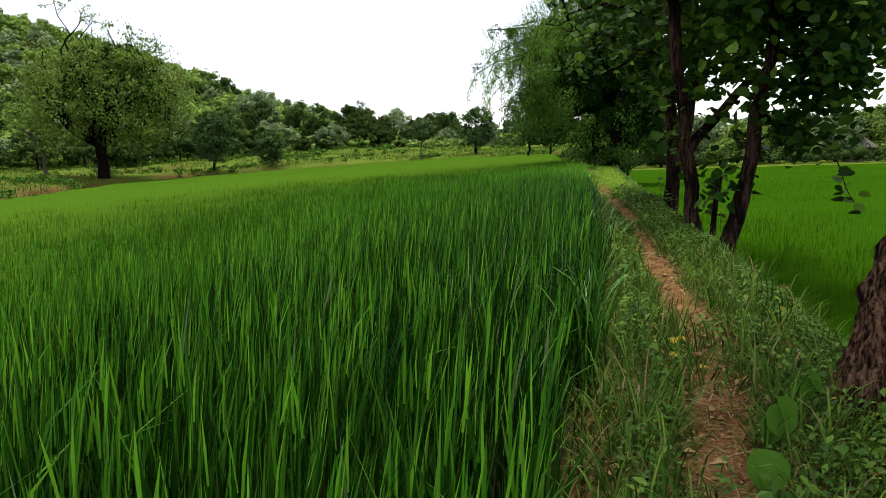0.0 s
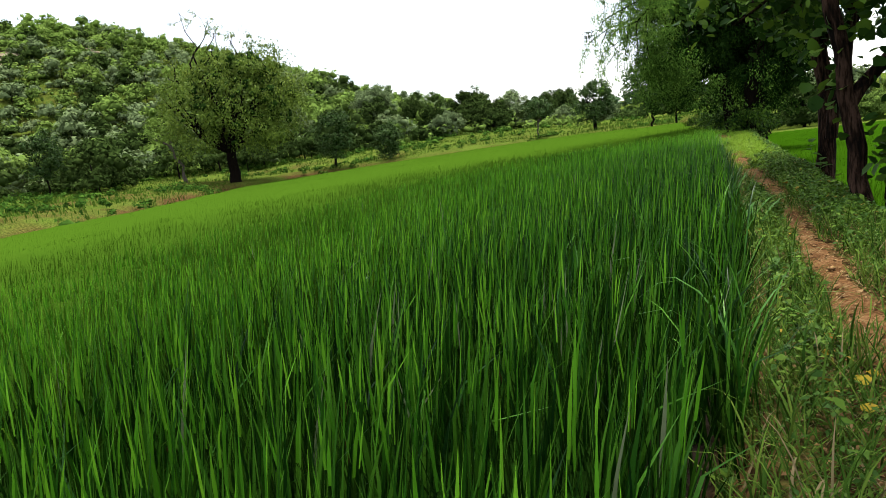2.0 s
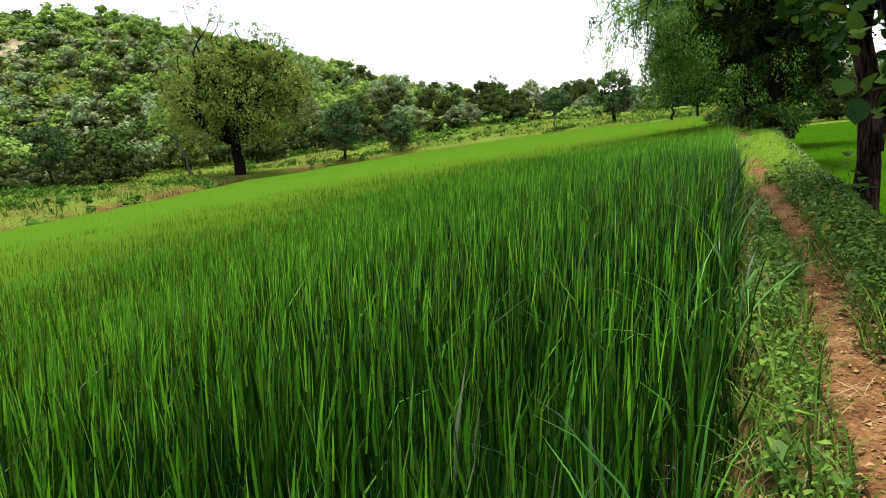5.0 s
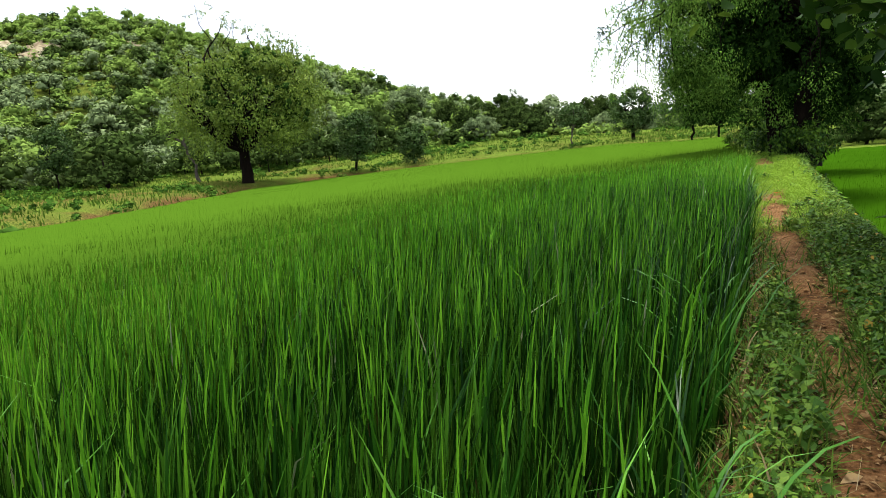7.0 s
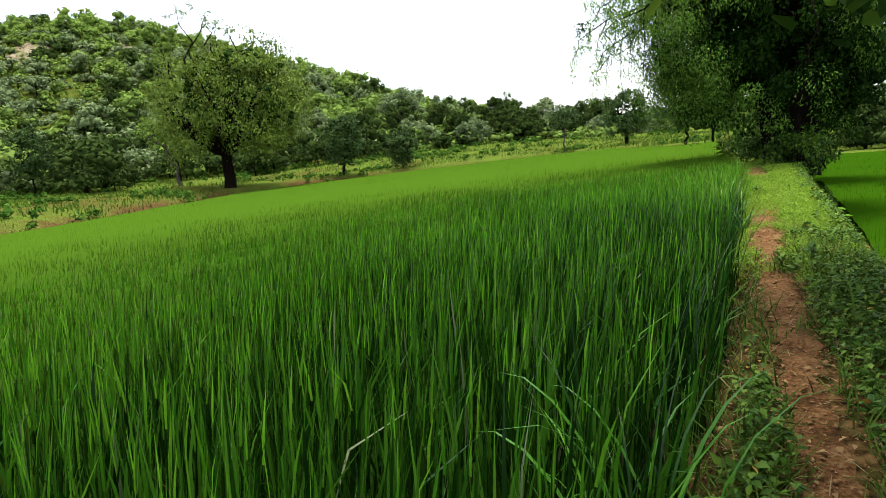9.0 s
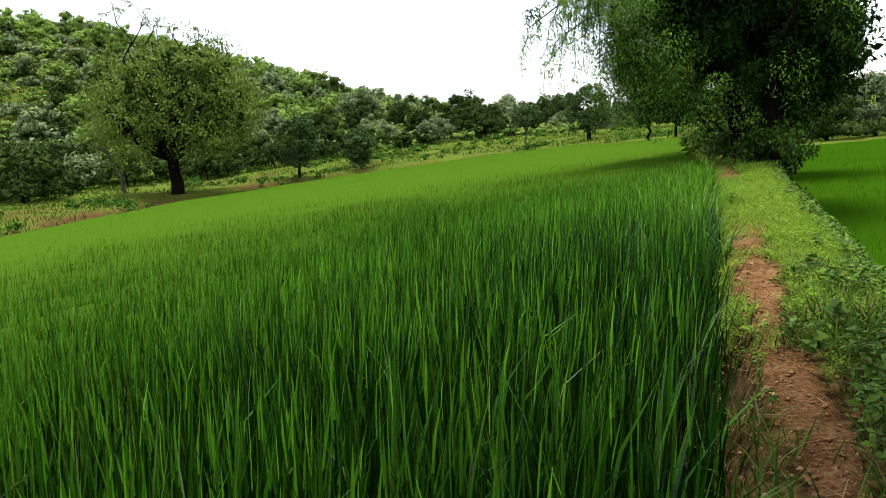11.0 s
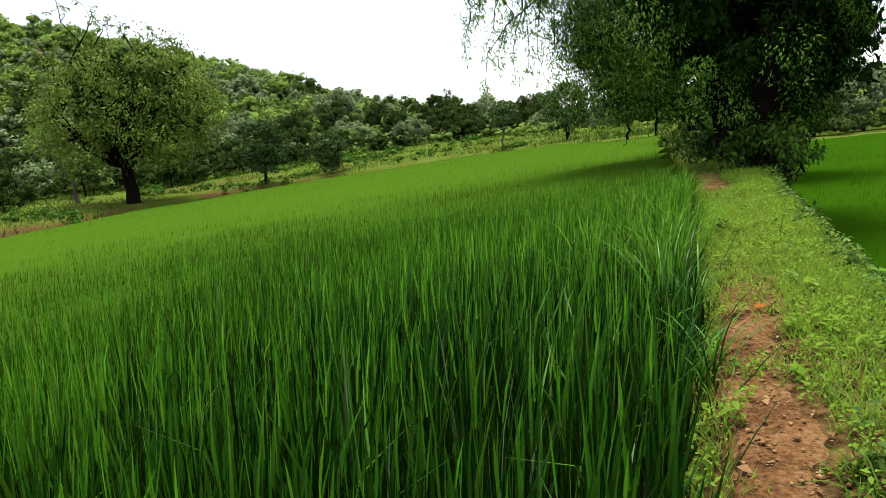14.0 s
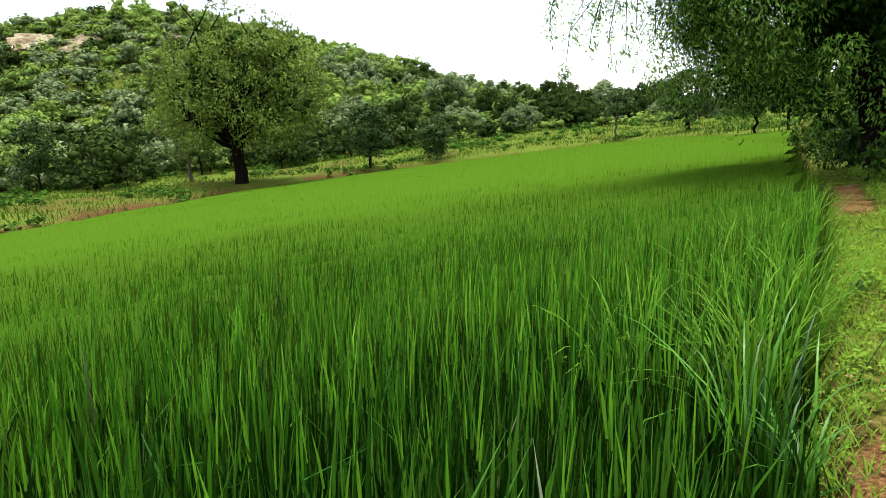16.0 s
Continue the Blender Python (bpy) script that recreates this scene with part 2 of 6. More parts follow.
def ground_material():
    """Red earth with a green cover where the ground is vegetated; cover is an attribute of the mesh."""
    m, nt, p, out = material("ground_earth")
    geo = nt.nodes.new("ShaderNodeNewGeometry")
    n1 = nt.nodes.new("ShaderNodeTexNoise")
    n1.inputs["Scale"].default_value, n1.inputs["Detail"].default_value = 0.35, 8
    n2 = nt.nodes.new("ShaderNodeTexNoise")
    n2.inputs["Scale"].default_value, n2.inputs["Detail"].default_value = 13.0, 8
    for n in (n1, n2):
        nt.links.new(geo.outputs["Position"], n.inputs["Vector"])
    earth = ramp_node(nt, [(0.38, (0.0180, 0.0110, 0.0050)), (0.5, (0.0520, 0.0310, 0.0115)), (0.64, (0.1050, 0.0640, 0.0240))])
    green = ramp_node(nt, [(0.36, (0.0230, 0.0440, 0.0055)), (0.5, (0.0560, 0.0860, 0.0115)), (0.64, (0.0900, 0.1210, 0.0190))])
    nt.links.new(n2.outputs["Fac"], earth.inputs["Fac"])
    nt.links.new(n2.outputs["Fac"], green.inputs["Fac"])
    at = nt.nodes.new("ShaderNodeAttribute")
    at.attribute_name = "cover"
    ad = nt.nodes.new("ShaderNodeMath")
    ad.operation = "MULTIPLY_ADD"
    ad.inputs[1].default_value = 1.6
    nt.links.new(n1.outputs["Fac"], ad.inputs[0])
    sb = nt.nodes.new("ShaderNodeMath")
    sb.operation = "SUBTRACT"
    sb.inputs[1].default_value = 0.85
    nt.links.new(at.outputs["Fac"], sb.inputs[0])
    nt.links.new(sb.outputs[0], ad.inputs[2])
    ad.use_clamp = True
    wet = nt.nodes.new("ShaderNodeAttribute")
    wet.attribute_name = "mud"
    mx = nt.nodes.new("ShaderNodeMix")
    mx.data_type = "RGBA"
    nt.links.new(ad.outputs[0], mx.inputs["Factor"])
    nt.links.new(earth.outputs["Color"], mx.inputs["A"])
    nt.links.new(green.outputs["Color"], mx.inputs["B"])
    mud = nt.nodes.new("ShaderNodeMix")
    mud.data_type = "RGBA"
    mud.inputs["B"].default_value = (0.014, 0.011, 0.008, 1)
    nt.links.new(wet.outputs["Fac"], mud.inputs["Factor"])
    nt.links.new(mx.outputs["Result"], mud.inputs["A"])
    nt.links.new(mud.outputs["Result"], p.inputs["Base Color"])
    b = nt.nodes.new("ShaderNodeBump")
    b.inputs["Strength"].default_value, b.inputs["Distance"].default_value = 0.6, 0.05
    nt.links.new(n2.outputs["Fac"], b.inputs["Height"])
    nt.links.new(b.outputs["Normal"], p.inputs["Normal"])
    p.inputs["Roughness"].default_value = 0.95
    p.inputs["Specular IOR Level"].default_value = 0.0
    return m


M_GROUND = ground_material()

# ---- shared mesh tools ----


def mesh_np(name, verts, quads=None, tris=None, mats=(), mat_index=None, smooth=False):
    """A mesh from numpy arrays of corners, four-sided and three-sided faces."""
    me = bpy.data.meshes.new(name)
    verts = np.asarray(verts, np.float32)
    parts_ = [a for a in (quads, tris) if a is not None and len(a)]
    loops = np.concatenate([np.asarray(a, np.int32).ravel() for a in parts_])
    sizes = np.concatenate([np.full(len(a), np.asarray(a).shape[1], np.int32) for a in parts_])
    starts = np.concatenate([[0], np.cumsum(sizes)[:-1]]).astype(np.int32)
    me.vertices.add(len(verts))
    me.vertices.foreach_set("co", verts.ravel())
    me.loops.add(len(loops))
    me.loops.foreach_set("vertex_index", loops)
    me.polygons.add(len(sizes))
    me.polygons.foreach_set("loop_start", starts)
    for mt in mats:
        me.materials.append(mt)
    if mat_index is not None:
        me.polygons.foreach_set("material_index", np.asarray(mat_index, np.int32))
    if smooth:
        me.polygons.foreach_set("use_smooth", np.ones(len(sizes), bool))
    me.update(calc_edges=True)
    return me


def part(name, me, parent, label=""):
    ob = new(name, me)
    ob.parent = parent
    return tagged(ob, label)


def base(name, x, y, z, label, category, group=""):
    ob = new(name)
    ob.location = (x, y, z)
    ob.empty_display_size = 0.2
    return tagged(ob, label, category, group)


def vnoise(x, y, scale, seed=0):
    """Smooth value noise between 0 and 1."""
    x, y = np.asarray(x, float) * scale + seed * 17.3, np.asarray(y, float) * scale - seed * 9.1
    xi, yi = np.floor(x).astype(np.int64), np.floor(y).astype(np.int64)
    fx, fy = x - xi, y - yi
    fx, fy = fx * fx * (3 - 2 * fx), fy * fy * (3 - 2 * fy)

    def h(a, b):
        n = (a * 374761393 + b * 668265263 + seed * 974634541) & 0x7FFFFFFF
        n = ((n ^ (n >> 13)) * 1274126177) & 0x7FFFFFFF
        return ((n ^ (n >> 16)) & 0xFFFF) / 65535.0

    return (h(xi, yi) * (1 - fx) + h(xi + 1, yi) * fx) * (1 - fy) + (h(xi, yi + 1) * (1 - fx) + h(xi + 1, yi + 1) * fx) * fy


def fbm(x, y, scale, seed=0):
    return 0.55 * vnoise(x, y, scale, seed) + 0.3 * vnoise(x, y, scale * 2.1, seed + 1) + 0.15 * vnoise(x, y, scale * 4.3, seed + 2)


def ss(a, b, v):
    k = np.clip((np.asarray(v, float) - a) / (b - a), 0, 1)
    return k * k * (3 - 2 * k)


# ---- the lie of the land ----
PATH_Y = [-8, -2, 3, 5, 7.6, 10, 12, 14, 16, 18, 20, 23, 26, 28, 32, 38, 46, 60]
PATH_X = [0.3, 0.45, 0.62, 0.78, 0.66, 0.66, 0.51, 0.39, 0.27, 0.17, 0.15, 0.05, -0.12, -0.35, -0.7, -1.2, -1.9, -2.7]
RICE_Y = [-8, 2.8, 5, 7, 10, 13, 16, 19, 22, 25, 28, 32, 38, 46, 60]
RICE_X = [-0.15, -0.02, 0.10, 0.10, 0.05, 0.06, -0.06, -0.16, -0.25, -0.45, -0.8, -1.2, -1.7, -2.4, -3.2]
BUND_Y = [-8, 2, 6, 9, 12.3, 15.6, 18, 20, 22.5, 25, 30, 40, 60]
BUND_X = [1.8, 1.8, 1.75, 1.62, 1.48, 1.35, 1.28, 1.22, 1.1, 1.05, 1.2, 1.0, 0.5]
FIELD_EDGE = [(-70, -40), (-34, -6), (-23, 12), (-27, 25), (-34, 38), (-42, 52), (-42.5, 63), (-37, 71.5), (-23, 78.5), (-12.5, 70), (-6.5, 56), (-3.9, 52)]


def path_x(y):
    return np.interp(y, PATH_Y, PATH_X)


def rice_x(y):
    return np.interp(y, RICE_Y, RICE_X)


def bund_x(y):
    return np.interp(y, BUND_Y, BUND_X)


def canopy_left(x, y):
    """The height of the tops of the rice to the left of the bund: the field falls gently away."""
    return 0.62 + 0.033 * np.minimum(x, 0) - 0.0115 * np.asarray(y, float) + 0.05 * (vnoise(x, y, 0.25, 5) - 0.5)


def canopy_right(x, y):
    return -0.28 - 0.033 * np.clip(y, -20, 95) + 0.04 * (vnoise(x, y, 0.25, 6) - 0.5)


def outside(x, y):
    """Metres beyond the left field's far edge; negative inside the field."""
    x, y = np.asarray(x, float), np.asarray(y, float)
    best = np.full(x.shape, 1e9)
    inside = np.zeros(x.shape, bool)
    ring = FIELD_EDGE + [(60, 52), (60, -40)]
    for i in range(len(ring)):
        (ax, ay), (bx, by) = ring[i], ring[(i + 1) % len(ring)]
        if i < len(FIELD_EDGE) - 1:
            k = np.clip(((x - ax) * (bx - ax) + (y - ay) * (by - ay)) / ((bx - ax) ** 2 + (by - ay) ** 2), 0, 1)
            best = np.minimum(best, np.hypot(x - ax - k * (bx - ax), y - ay - k * (by - ay)))
        cross = ((ay > y) != (by > y)) & (x < (bx - ax) * (y - ay) / ((by - ay) or 1e-9) + ax)
        inside ^= cross
    return np.where(inside, -best, best)


def hill(x, y):
    g = 46.0 * np.exp(-0.5 * (((x + 176.4) / 48.9) ** 2 + ((y - 132.5) / 69.5) ** 2)) + 12.1 * np.exp(-0.5 * (((x + 93.4) / 45) ** 2 + ((y - 150.4) / 45) ** 2))
    far = 7.5 * np.exp(-0.5 * ((y - 520) / 70) ** 2) * (0.7 + 0.5 * vnoise(x, y, 0.008, 3))
    return np.maximum(g - 6.0, 0) + far


def ground_z(x, y):
    x, y = np.asarray(x, float), np.asarray(y, float)
    left = -0.25 + 0.033 * np.minimum(x, 0) - 0.0115 * np.minimum(y, 110)
    right = -0.95 - 0.033 * np.clip(y, -20, 95)
    dx = x - path_x(y)
    bump = 0.05 * (fbm(x, y, 1.3, 11) - 0.5) + 0.03 * (fbm(x, y, 5.0, 12) - 0.5)
    top = bump - 0.035 * np.exp(-((dx / 0.24) ** 4)) - 0.06 * ss(0.4, 1.3, dx) - 0.012 * np.maximum(y - 26, 0)
    top = top - 0.3 * np.exp(-(((y - 14.25) / 0.48) ** 4)) * (1 - ss(-0.25, -0.13, dx))
    rx, bx = rice_x(y), bund_x(y)
    z = left + (top - left) * ss(rx - 0.10, rx + 0.20, x)
    z = z + (right - z) * ss(bx - 0.35, bx + 0.5, x)
    d = outside(x, y)
    rise = 1 - ss(-1.5, 2.0, x)
    low_end = np.interp(x, [-45, -28, -10], [1, 0.7, 0.15])
    swell = (1.2 * ss(-0.3, 2.2, d) * (0.5 + 0.5 * low_end) + np.interp(d, [2, 24, 60], [0, 1.9, 2.2]) * low_end + (0.9 * (fbm(x, y, 0.09, 21) - 0.45) + 0.45 * (fbm(x, y, 0.33, 24) - 0.5)) * ss(0.5, 6, d)) * rise
    far_r = ss(76, 84, y + 0.1 * x) * ss(-2, 3, x)
    z = np.where(d > -0.5, z + swell, z)
    return z + hill(x, y) + far_r * 0.6


def lines(*spans):
    out = [np.arange(a, b, s) for a, b, s in spans]
    return np.unique(np.round(np.concatenate(out), 4))


def build_ground():
    xs = lines((-1500, -260, 60), (-260, -100, 5), (-100, -60, 1.6), (-60, -12, 0.8), (-12, -2, 1.0), (-2, -0.7, 0.2), (-0.7, 2.6, 0.09), (2.6, 8, 0.6), (8, 90, 4), (90, 1500.1, 60))
    ys = lines((-300, -12, 12), (-12, -1, 0.6), (-1, 20, 0.22), (20, 28, 0.35), (28, 40, 0.6), (40, 110, 1.0), (110, 260, 4), (260, 640, 16), (640, 2600, 80))
    X, Y = np.meshgrid(xs, ys)
    Z = ground_z(X, Y)
    nx, ny = len(xs), len(ys)
    i = np.arange((ny - 1) * nx).reshape(ny - 1, nx)[:, :-1].ravel()
    quads = np.stack([i, i + 1, i + 1 + nx, i + nx], 1)
    me = mesh_np("ground", np.stack([X.ravel(), Y.ravel(), Z.ravel()], 1), quads, mats=(M_GROUND,), smooth=True)
    d = outside(X, Y)
    cover = np.where(d > 0, 0.28 + 0.67 * ss(0.3, 1.8, d), 0.05)
    left_part = 1 - ss(-34, -22, X)
    cover = np.where(d > 0, cover - 0.40 * ss(0.46, 0.60, fbm(X, Y, 0.22, 22)) * (1 - ss(9, 15, d)) * (0.45 + 0.55 * left_part), cover)
    # the raw cut along the field's edge
    cover = np.where(d > 0, cover - 0.65 * (1 - ss(0.8, 2.0, d)) * left_part * ss(0.3, 0.5, fbm(X, Y, 0.3, 23)), cover)
    cover = np.where((d > 22) | ((d > -1) & (X > -11)), np.where(hill(X, Y) > 3, 0.85, 0.95), cover)
    on_bund = (X > rice_x(Y)) & (X < bund_x(Y) + 0.3) & (Y < 60)
    cover = np.where(on_bund, np.interp(Y, [14.5, 17.5, 25, 26.6, 27.4], [0.25, 0.42, 0.45, 0.3, 0.9]) - 0.5 * (1 - ss(0.05, 0.2, X - rice_x(Y))), cover)
    beside = np.abs(X - path_x(Y))
    cover = np.where(on_bund & (Y < 19), cover - 0.4 * (1 - ss(0.2, 0.5, beside)), cover)
    cover = np.where((X > 3) & (Y > 70), 1.0, cover)
    at = me.attributes.new("cover", "FLOAT", "POINT")
    at.data.foreach_set("value", cover.ravel().astype(np.float32))
    mud = np.maximum(ss(0.02, 0.16, rice_x(Y) - X) * (d < 0), ss(0.45, 0.7, X - bund_x(Y)) * (Y + 0.1 * X < 80) * (Y > -20))
    mud = np.maximum(mud, 0.75 * np.exp(-(((Y - 14.25) / 0.48) ** 4)) * ss(0.14, 0.24, path_x(Y) - X) * on_bund)
    at = me.attributes.new("mud", "FLOAT", "POINT")
    at.data.foreach_set("value", mud.ravel().astype(np.float32))
    return tagged(new("ground", me), "reddish earth with a grassy field bank and green hillside", "ground", kind="structure")


build_ground()


def build_footpath():
    """The trodden strip on the bund, bare earth with a ragged rim."""
    ys = np.arange(-3, 27.3, 0.05)
    us = np.linspace(-1, 1, 13)
    Yg, U = np.meshgrid(ys, us, indexing="ij")
    half = np.interp(Yg, [2.4, 3.6, 4.4, 5.2, 7, 8.2, 10.5, 12], [0.17, 0.17, 0.12, 0.185, 0.175, 0.13, 0.135, 0.16]) + 0.12 * (fbm(Yg, U * 0 + np.sign(U), 1.1, 31) - 0.35) + 0.17 * (fbm(Yg, U * 0 + np.sign(U), 4.5, 35) - 0.5)
    half = half * np.interp(Yg, [11.5, 13.5, 17.8, 19, 23.5, 25, 27], [0.92, 0.92, 1.25, 0.7, 0.7, 1.4, 1.2])
    Xg = path_x(Yg) + U * half + 0.05 * (vnoise(Yg, 0 * Yg, 0.9, 32) - 0.5)
    lift = 0.010 - 0.040 * np.abs(U) ** 4 + 0.018 * (fbm(Xg, Yg, 6, 33) - 0.5) + 0.010 * (fbm(Xg, Yg, 22, 34) - 0.5)
    Zg = ground_z(Xg, Yg) + lift - 0.05 * ss(18.0, 20.6, Yg + 1.4 * (fbm(Xg, Yg, 3.0, 37) - 0.5)) * (1 - ss(24.0, 24.7, Yg))
    n = len(us)
    i = np.arange((len(ys) - 1) * n).reshape(-1, n)[:, :-1].ravel()
    quads = np.stack([i, i + 1, i + 1 + n, i + n], 1)
    me = mesh_np("footpath", np.stack([Xg.ravel(), Yg.ravel(), Zg.ravel()], 1), quads, mats=(M_PATH,), smooth=True)
    return tagged(new("footpath", me), "narrow trodden path of bare reddish earth", "path", kind="structure")


build_footpath()


# ---- blades and leaves ----
def blades(px, py, pz, length, width, lean, curve, az, rows, twist=None):
    """Grass-like blades: tapered strips that rise, lean over and bend. Returns corners, quads, tris."""
    n = len(px)
    s = np.linspace(0, 1, rows + 1)
    th = lean[:, None] + curve[:, None] * s[None, :] ** 2
    step = (length / rows)[:, None]
    hor = np.concatenate([np.zeros((n, 1)), np.cumsum(np.sin(th[:, :-1]) * step, 1)], 1)
    ver = np.concatenate([np.zeros((n, 1)), np.cumsum(np.cos(th[:, :-1]) * step, 1)], 1)
    ca, sa = np.cos(az), np.sin(az)
    cx, cy, cz = px[:, None] + hor * ca[:, None], py[:, None] + hor * sa[:, None], pz[:, None] + ver
    tw = az + np.pi / 2 if twist is None else twist
    prof = np.minimum(1, 0.55 + 1.6 * s) * (1 - s) ** 0.55
    w = width[:, None] * prof[None, :] / 2
    wx, wy = np.cos(tw)[:, None] * w, np.sin(tw)[:, None] * w
    L = np.stack([cx - wx, cy - wy, cz], 2)
    R = np.stack([cx + wx, cy + wy, cz], 2)
    per = 2 * rows + 1
    V = np.empty((n, per, 3))
    V[:, 0 : 2 * rows : 2] = L[:, :rows]
    V[:, 1 : 2 * rows : 2] = R[:, :rows]
    V[:, -1] = np.stack([cx[:, -1], cy[:, -1], cz[:, -1]], 1)
    o = (np.arange(n) * per)[:, None]
    quads = np.concatenate([o + np.array([[2 * k, 2 * k + 1, 2 * k + 3, 2 * k + 2]]) for k in range(rows - 1)]) if rows > 1 else np.zeros((0, 4), int)
    tris = o + np.array([[2 * rows - 2, 2 * rows - 1, 2 * rows]])
    return V.reshape(-1, 3), quads, tris


def merge(chunks):
    V, Q, T, o = [], [], [], 0
    for v, q, t in chunks:
        V.append(v)
        Q.append(q + o)
        T.append(t + o)
        o += len(v)
    return np.concatenate(V), np.concatenate(Q), np.concatenate(T)


def leaves(centres, along, normal, length, width, fold=0.25):
    """Pointed leaves of four corners, folded a little along the midrib."""
    along = along / (np.linalg.norm(along, axis=1, keepdims=True) + 1e-9)
    side = np.cross(normal, along)
    side /= np.linalg.norm(side, axis=1, keepdims=True) + 1e-9
    up = np.cross(along, side)
    l, w = length[:, None], width[:, None]
    V = np.empty((len(centres), 4, 3))
    V[:, 0] = centres - along * l * 0.5
    V[:, 1] = centres + side * w * 0.5 - along * l * 0.05 + up * w * fold * 0.5
    V[:, 2] = centres + along * l * 0.5 - up * l * 0.12
    V[:, 3] = centres - side * w * 0.5 - along * l * 0.05 + up * w * fold * 0.5
    q = np.arange(len(centres) * 4).reshape(-1, 4)
    return V.reshape(-1, 3), q, np.zeros((0, 3), int)


def unit(n, rg):
    v = rg.normal(size=(n, 3))
    return v / np.linalg.norm(v, axis=1, keepdims=True)


# ---- rice ----
def track_gap(x, y):
    """Distance in plan from the line that is walked along the bund."""
    yy = np.clip(y, 0, 17)
    return np.hypot(x - 0.2, y - yy)


def scatter(x0, x1, y0, y1, per_m2, rg):
    n = int((x1 - x0) * (y1 - y0) * per_m2)
    return rg.uniform(x0, x1, n), rg.uniform(y0, y1, n)


def rice_plants(x, y, z, height, rg, width, rows, droop=0.1):
    n = len(x)
    ln = height * rg.uniform(0.62, 1.10, n)
    # the whole crop leans a little one way; each blade has its own turn
    ax, ay = 0.075 + rg.normal(0, 0.072, n), 0.03 + rg.normal(0, 0.072, n)
    az, lean = np.arctan2(ay, ax), np.hypot(ax, ay)
    curve = np.abs(rg.normal(0, 0.30, n))
    dr = rg.random(n) < droop
    curve = np.where(dr, rg.uniform(0.8, 2.4, n), curve)
    tw = rg.uniform(0, np.pi, n)
    return blades(x, y, z, ln, width * rg.uniform(0.6, 1.25, n), lean, curve, az, rows, tw)


def build_rice_left():
    rg = np.random.default_rng(21)
    chunks = []
    # close by: clumps in hand-set rows
    gx, gy = np.meshgrid(np.arange(-5.6, 0.4, 0.20), np.arange(-3.6, 29, 0.21))
    gx = (gx + rg.normal(0, 0.035, gx.shape)).ravel()
    gy = (gy + rg.normal(0, 0.035, gy.shape)).ravel()
    ok = (gx < rice_x(gy) - 0.03) & (track_gap(gx, gy) < 5.6)
    gx, gy = gx[ok], gy[ok]
    per = 10
    x = np.repeat(gx, per) + rg.normal(0, 0.030, len(gx) * per)
    y = np.repeat(gy, per) + rg.normal(0, 0.030, len(gx) * per)
    keep_g = (gx, gy)
    hvar = np.repeat(0.9 + 0.2 * vnoise(gx, gy, 0.8, 41) + rg.normal(0, 0.04, len(gx)), per)
    top = canopy_left(x, y)
    z = ground_z(x, y)
    edge = 1 - 0.12 * np.exp(-(rice_x(y) - x) / 0.3)
    near_edge = rice_x(y) - x < 0.3
    chunks.append(rice_plants(x, y, z, (top - z) * hvar * edge, rg, 0.0265, 3, np.where(near_edge, 0.2, 0.08)))
    # middle distance
    x, y = scatter(-15, 0.2, -3, 40, 400, rg)
    g = track_gap(x, y)
    ok = (g > 4.6) & (g < 14) & (x < rice_x(y)) & (rg.random(len(x)) < np.interp(g, [4.6, 5.6, 14], [0.3, 1, 0.45]))
    x, y = x[ok], y[ok]
    top = canopy_left(x, y)
    z = top - 0.62
    chunks.append(rice_plants(x, y, z, 0.66 * (0.9 + 0.2 * vnoise(x, y, 0.8, 41)), rg, 0.018, 2, 0.06))
    # far
    x, y = scatter(-34, 0, -8, 66, 170, rg)
    g = track_gap(x, y)
    ok = (g > 13.5) & (g < 30) & (x < rice_x(y)) & (outside(x, y) < -0.3) & (rg.random(len(x)) < np.interp(g, [13, 30], [0.8, 0.45]))
    x, y = x[ok], y[ok]
    chunks.append(rice_plants(x, y, canopy_left(x, y) - 0.45, np.full(len(x), 0.47), rg, 0.024, 1, 0.0))
    x, y = scatter(-60, 0, -10, 80, 55, rg)
    g = track_gap(x, y)
    ok = (g > 29) & (x < rice_x(y)) & (outside(x, y) < -0.2)
    x, y = x[ok], y[ok]
    chunks.append(rice_plants(x, y, canopy_left(x, y) - 0.42, np.full(len(x), 0.44), rg, 0.05, 1, 0.0))
    V, Q, T = merge(chunks)
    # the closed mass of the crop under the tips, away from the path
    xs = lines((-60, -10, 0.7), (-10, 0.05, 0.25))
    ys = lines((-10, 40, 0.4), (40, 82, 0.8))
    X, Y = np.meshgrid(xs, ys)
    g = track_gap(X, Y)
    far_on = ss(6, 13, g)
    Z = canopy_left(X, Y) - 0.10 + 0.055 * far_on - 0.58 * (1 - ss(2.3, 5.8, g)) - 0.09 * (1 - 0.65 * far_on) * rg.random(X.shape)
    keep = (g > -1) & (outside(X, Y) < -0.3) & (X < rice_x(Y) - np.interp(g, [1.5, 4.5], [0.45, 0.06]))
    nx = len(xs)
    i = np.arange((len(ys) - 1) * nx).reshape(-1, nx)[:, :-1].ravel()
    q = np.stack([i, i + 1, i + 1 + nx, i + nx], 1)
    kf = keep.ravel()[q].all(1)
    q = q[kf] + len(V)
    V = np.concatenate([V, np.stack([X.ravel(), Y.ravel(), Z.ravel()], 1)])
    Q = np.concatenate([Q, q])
    # material by place: single blades close by, a copy toned as lit tops further out
    nq = len(chunks[0][1])
    mi = np.ones(len(Q) + len(T), int)
    share = np.interp(track_gap(V[:, 0], V[:, 1]), [2.4, 6.0], [1.0, 0.0])
    nb = [len(c[2]) for c in chunks[:2]]
    pick0 = rg.random(nb[0]) < share[T[: nb[0], 2]]
    pick1 = rg.random(nb[1]) < share[T[nb[0] : nb[0] + nb[1], 2]]
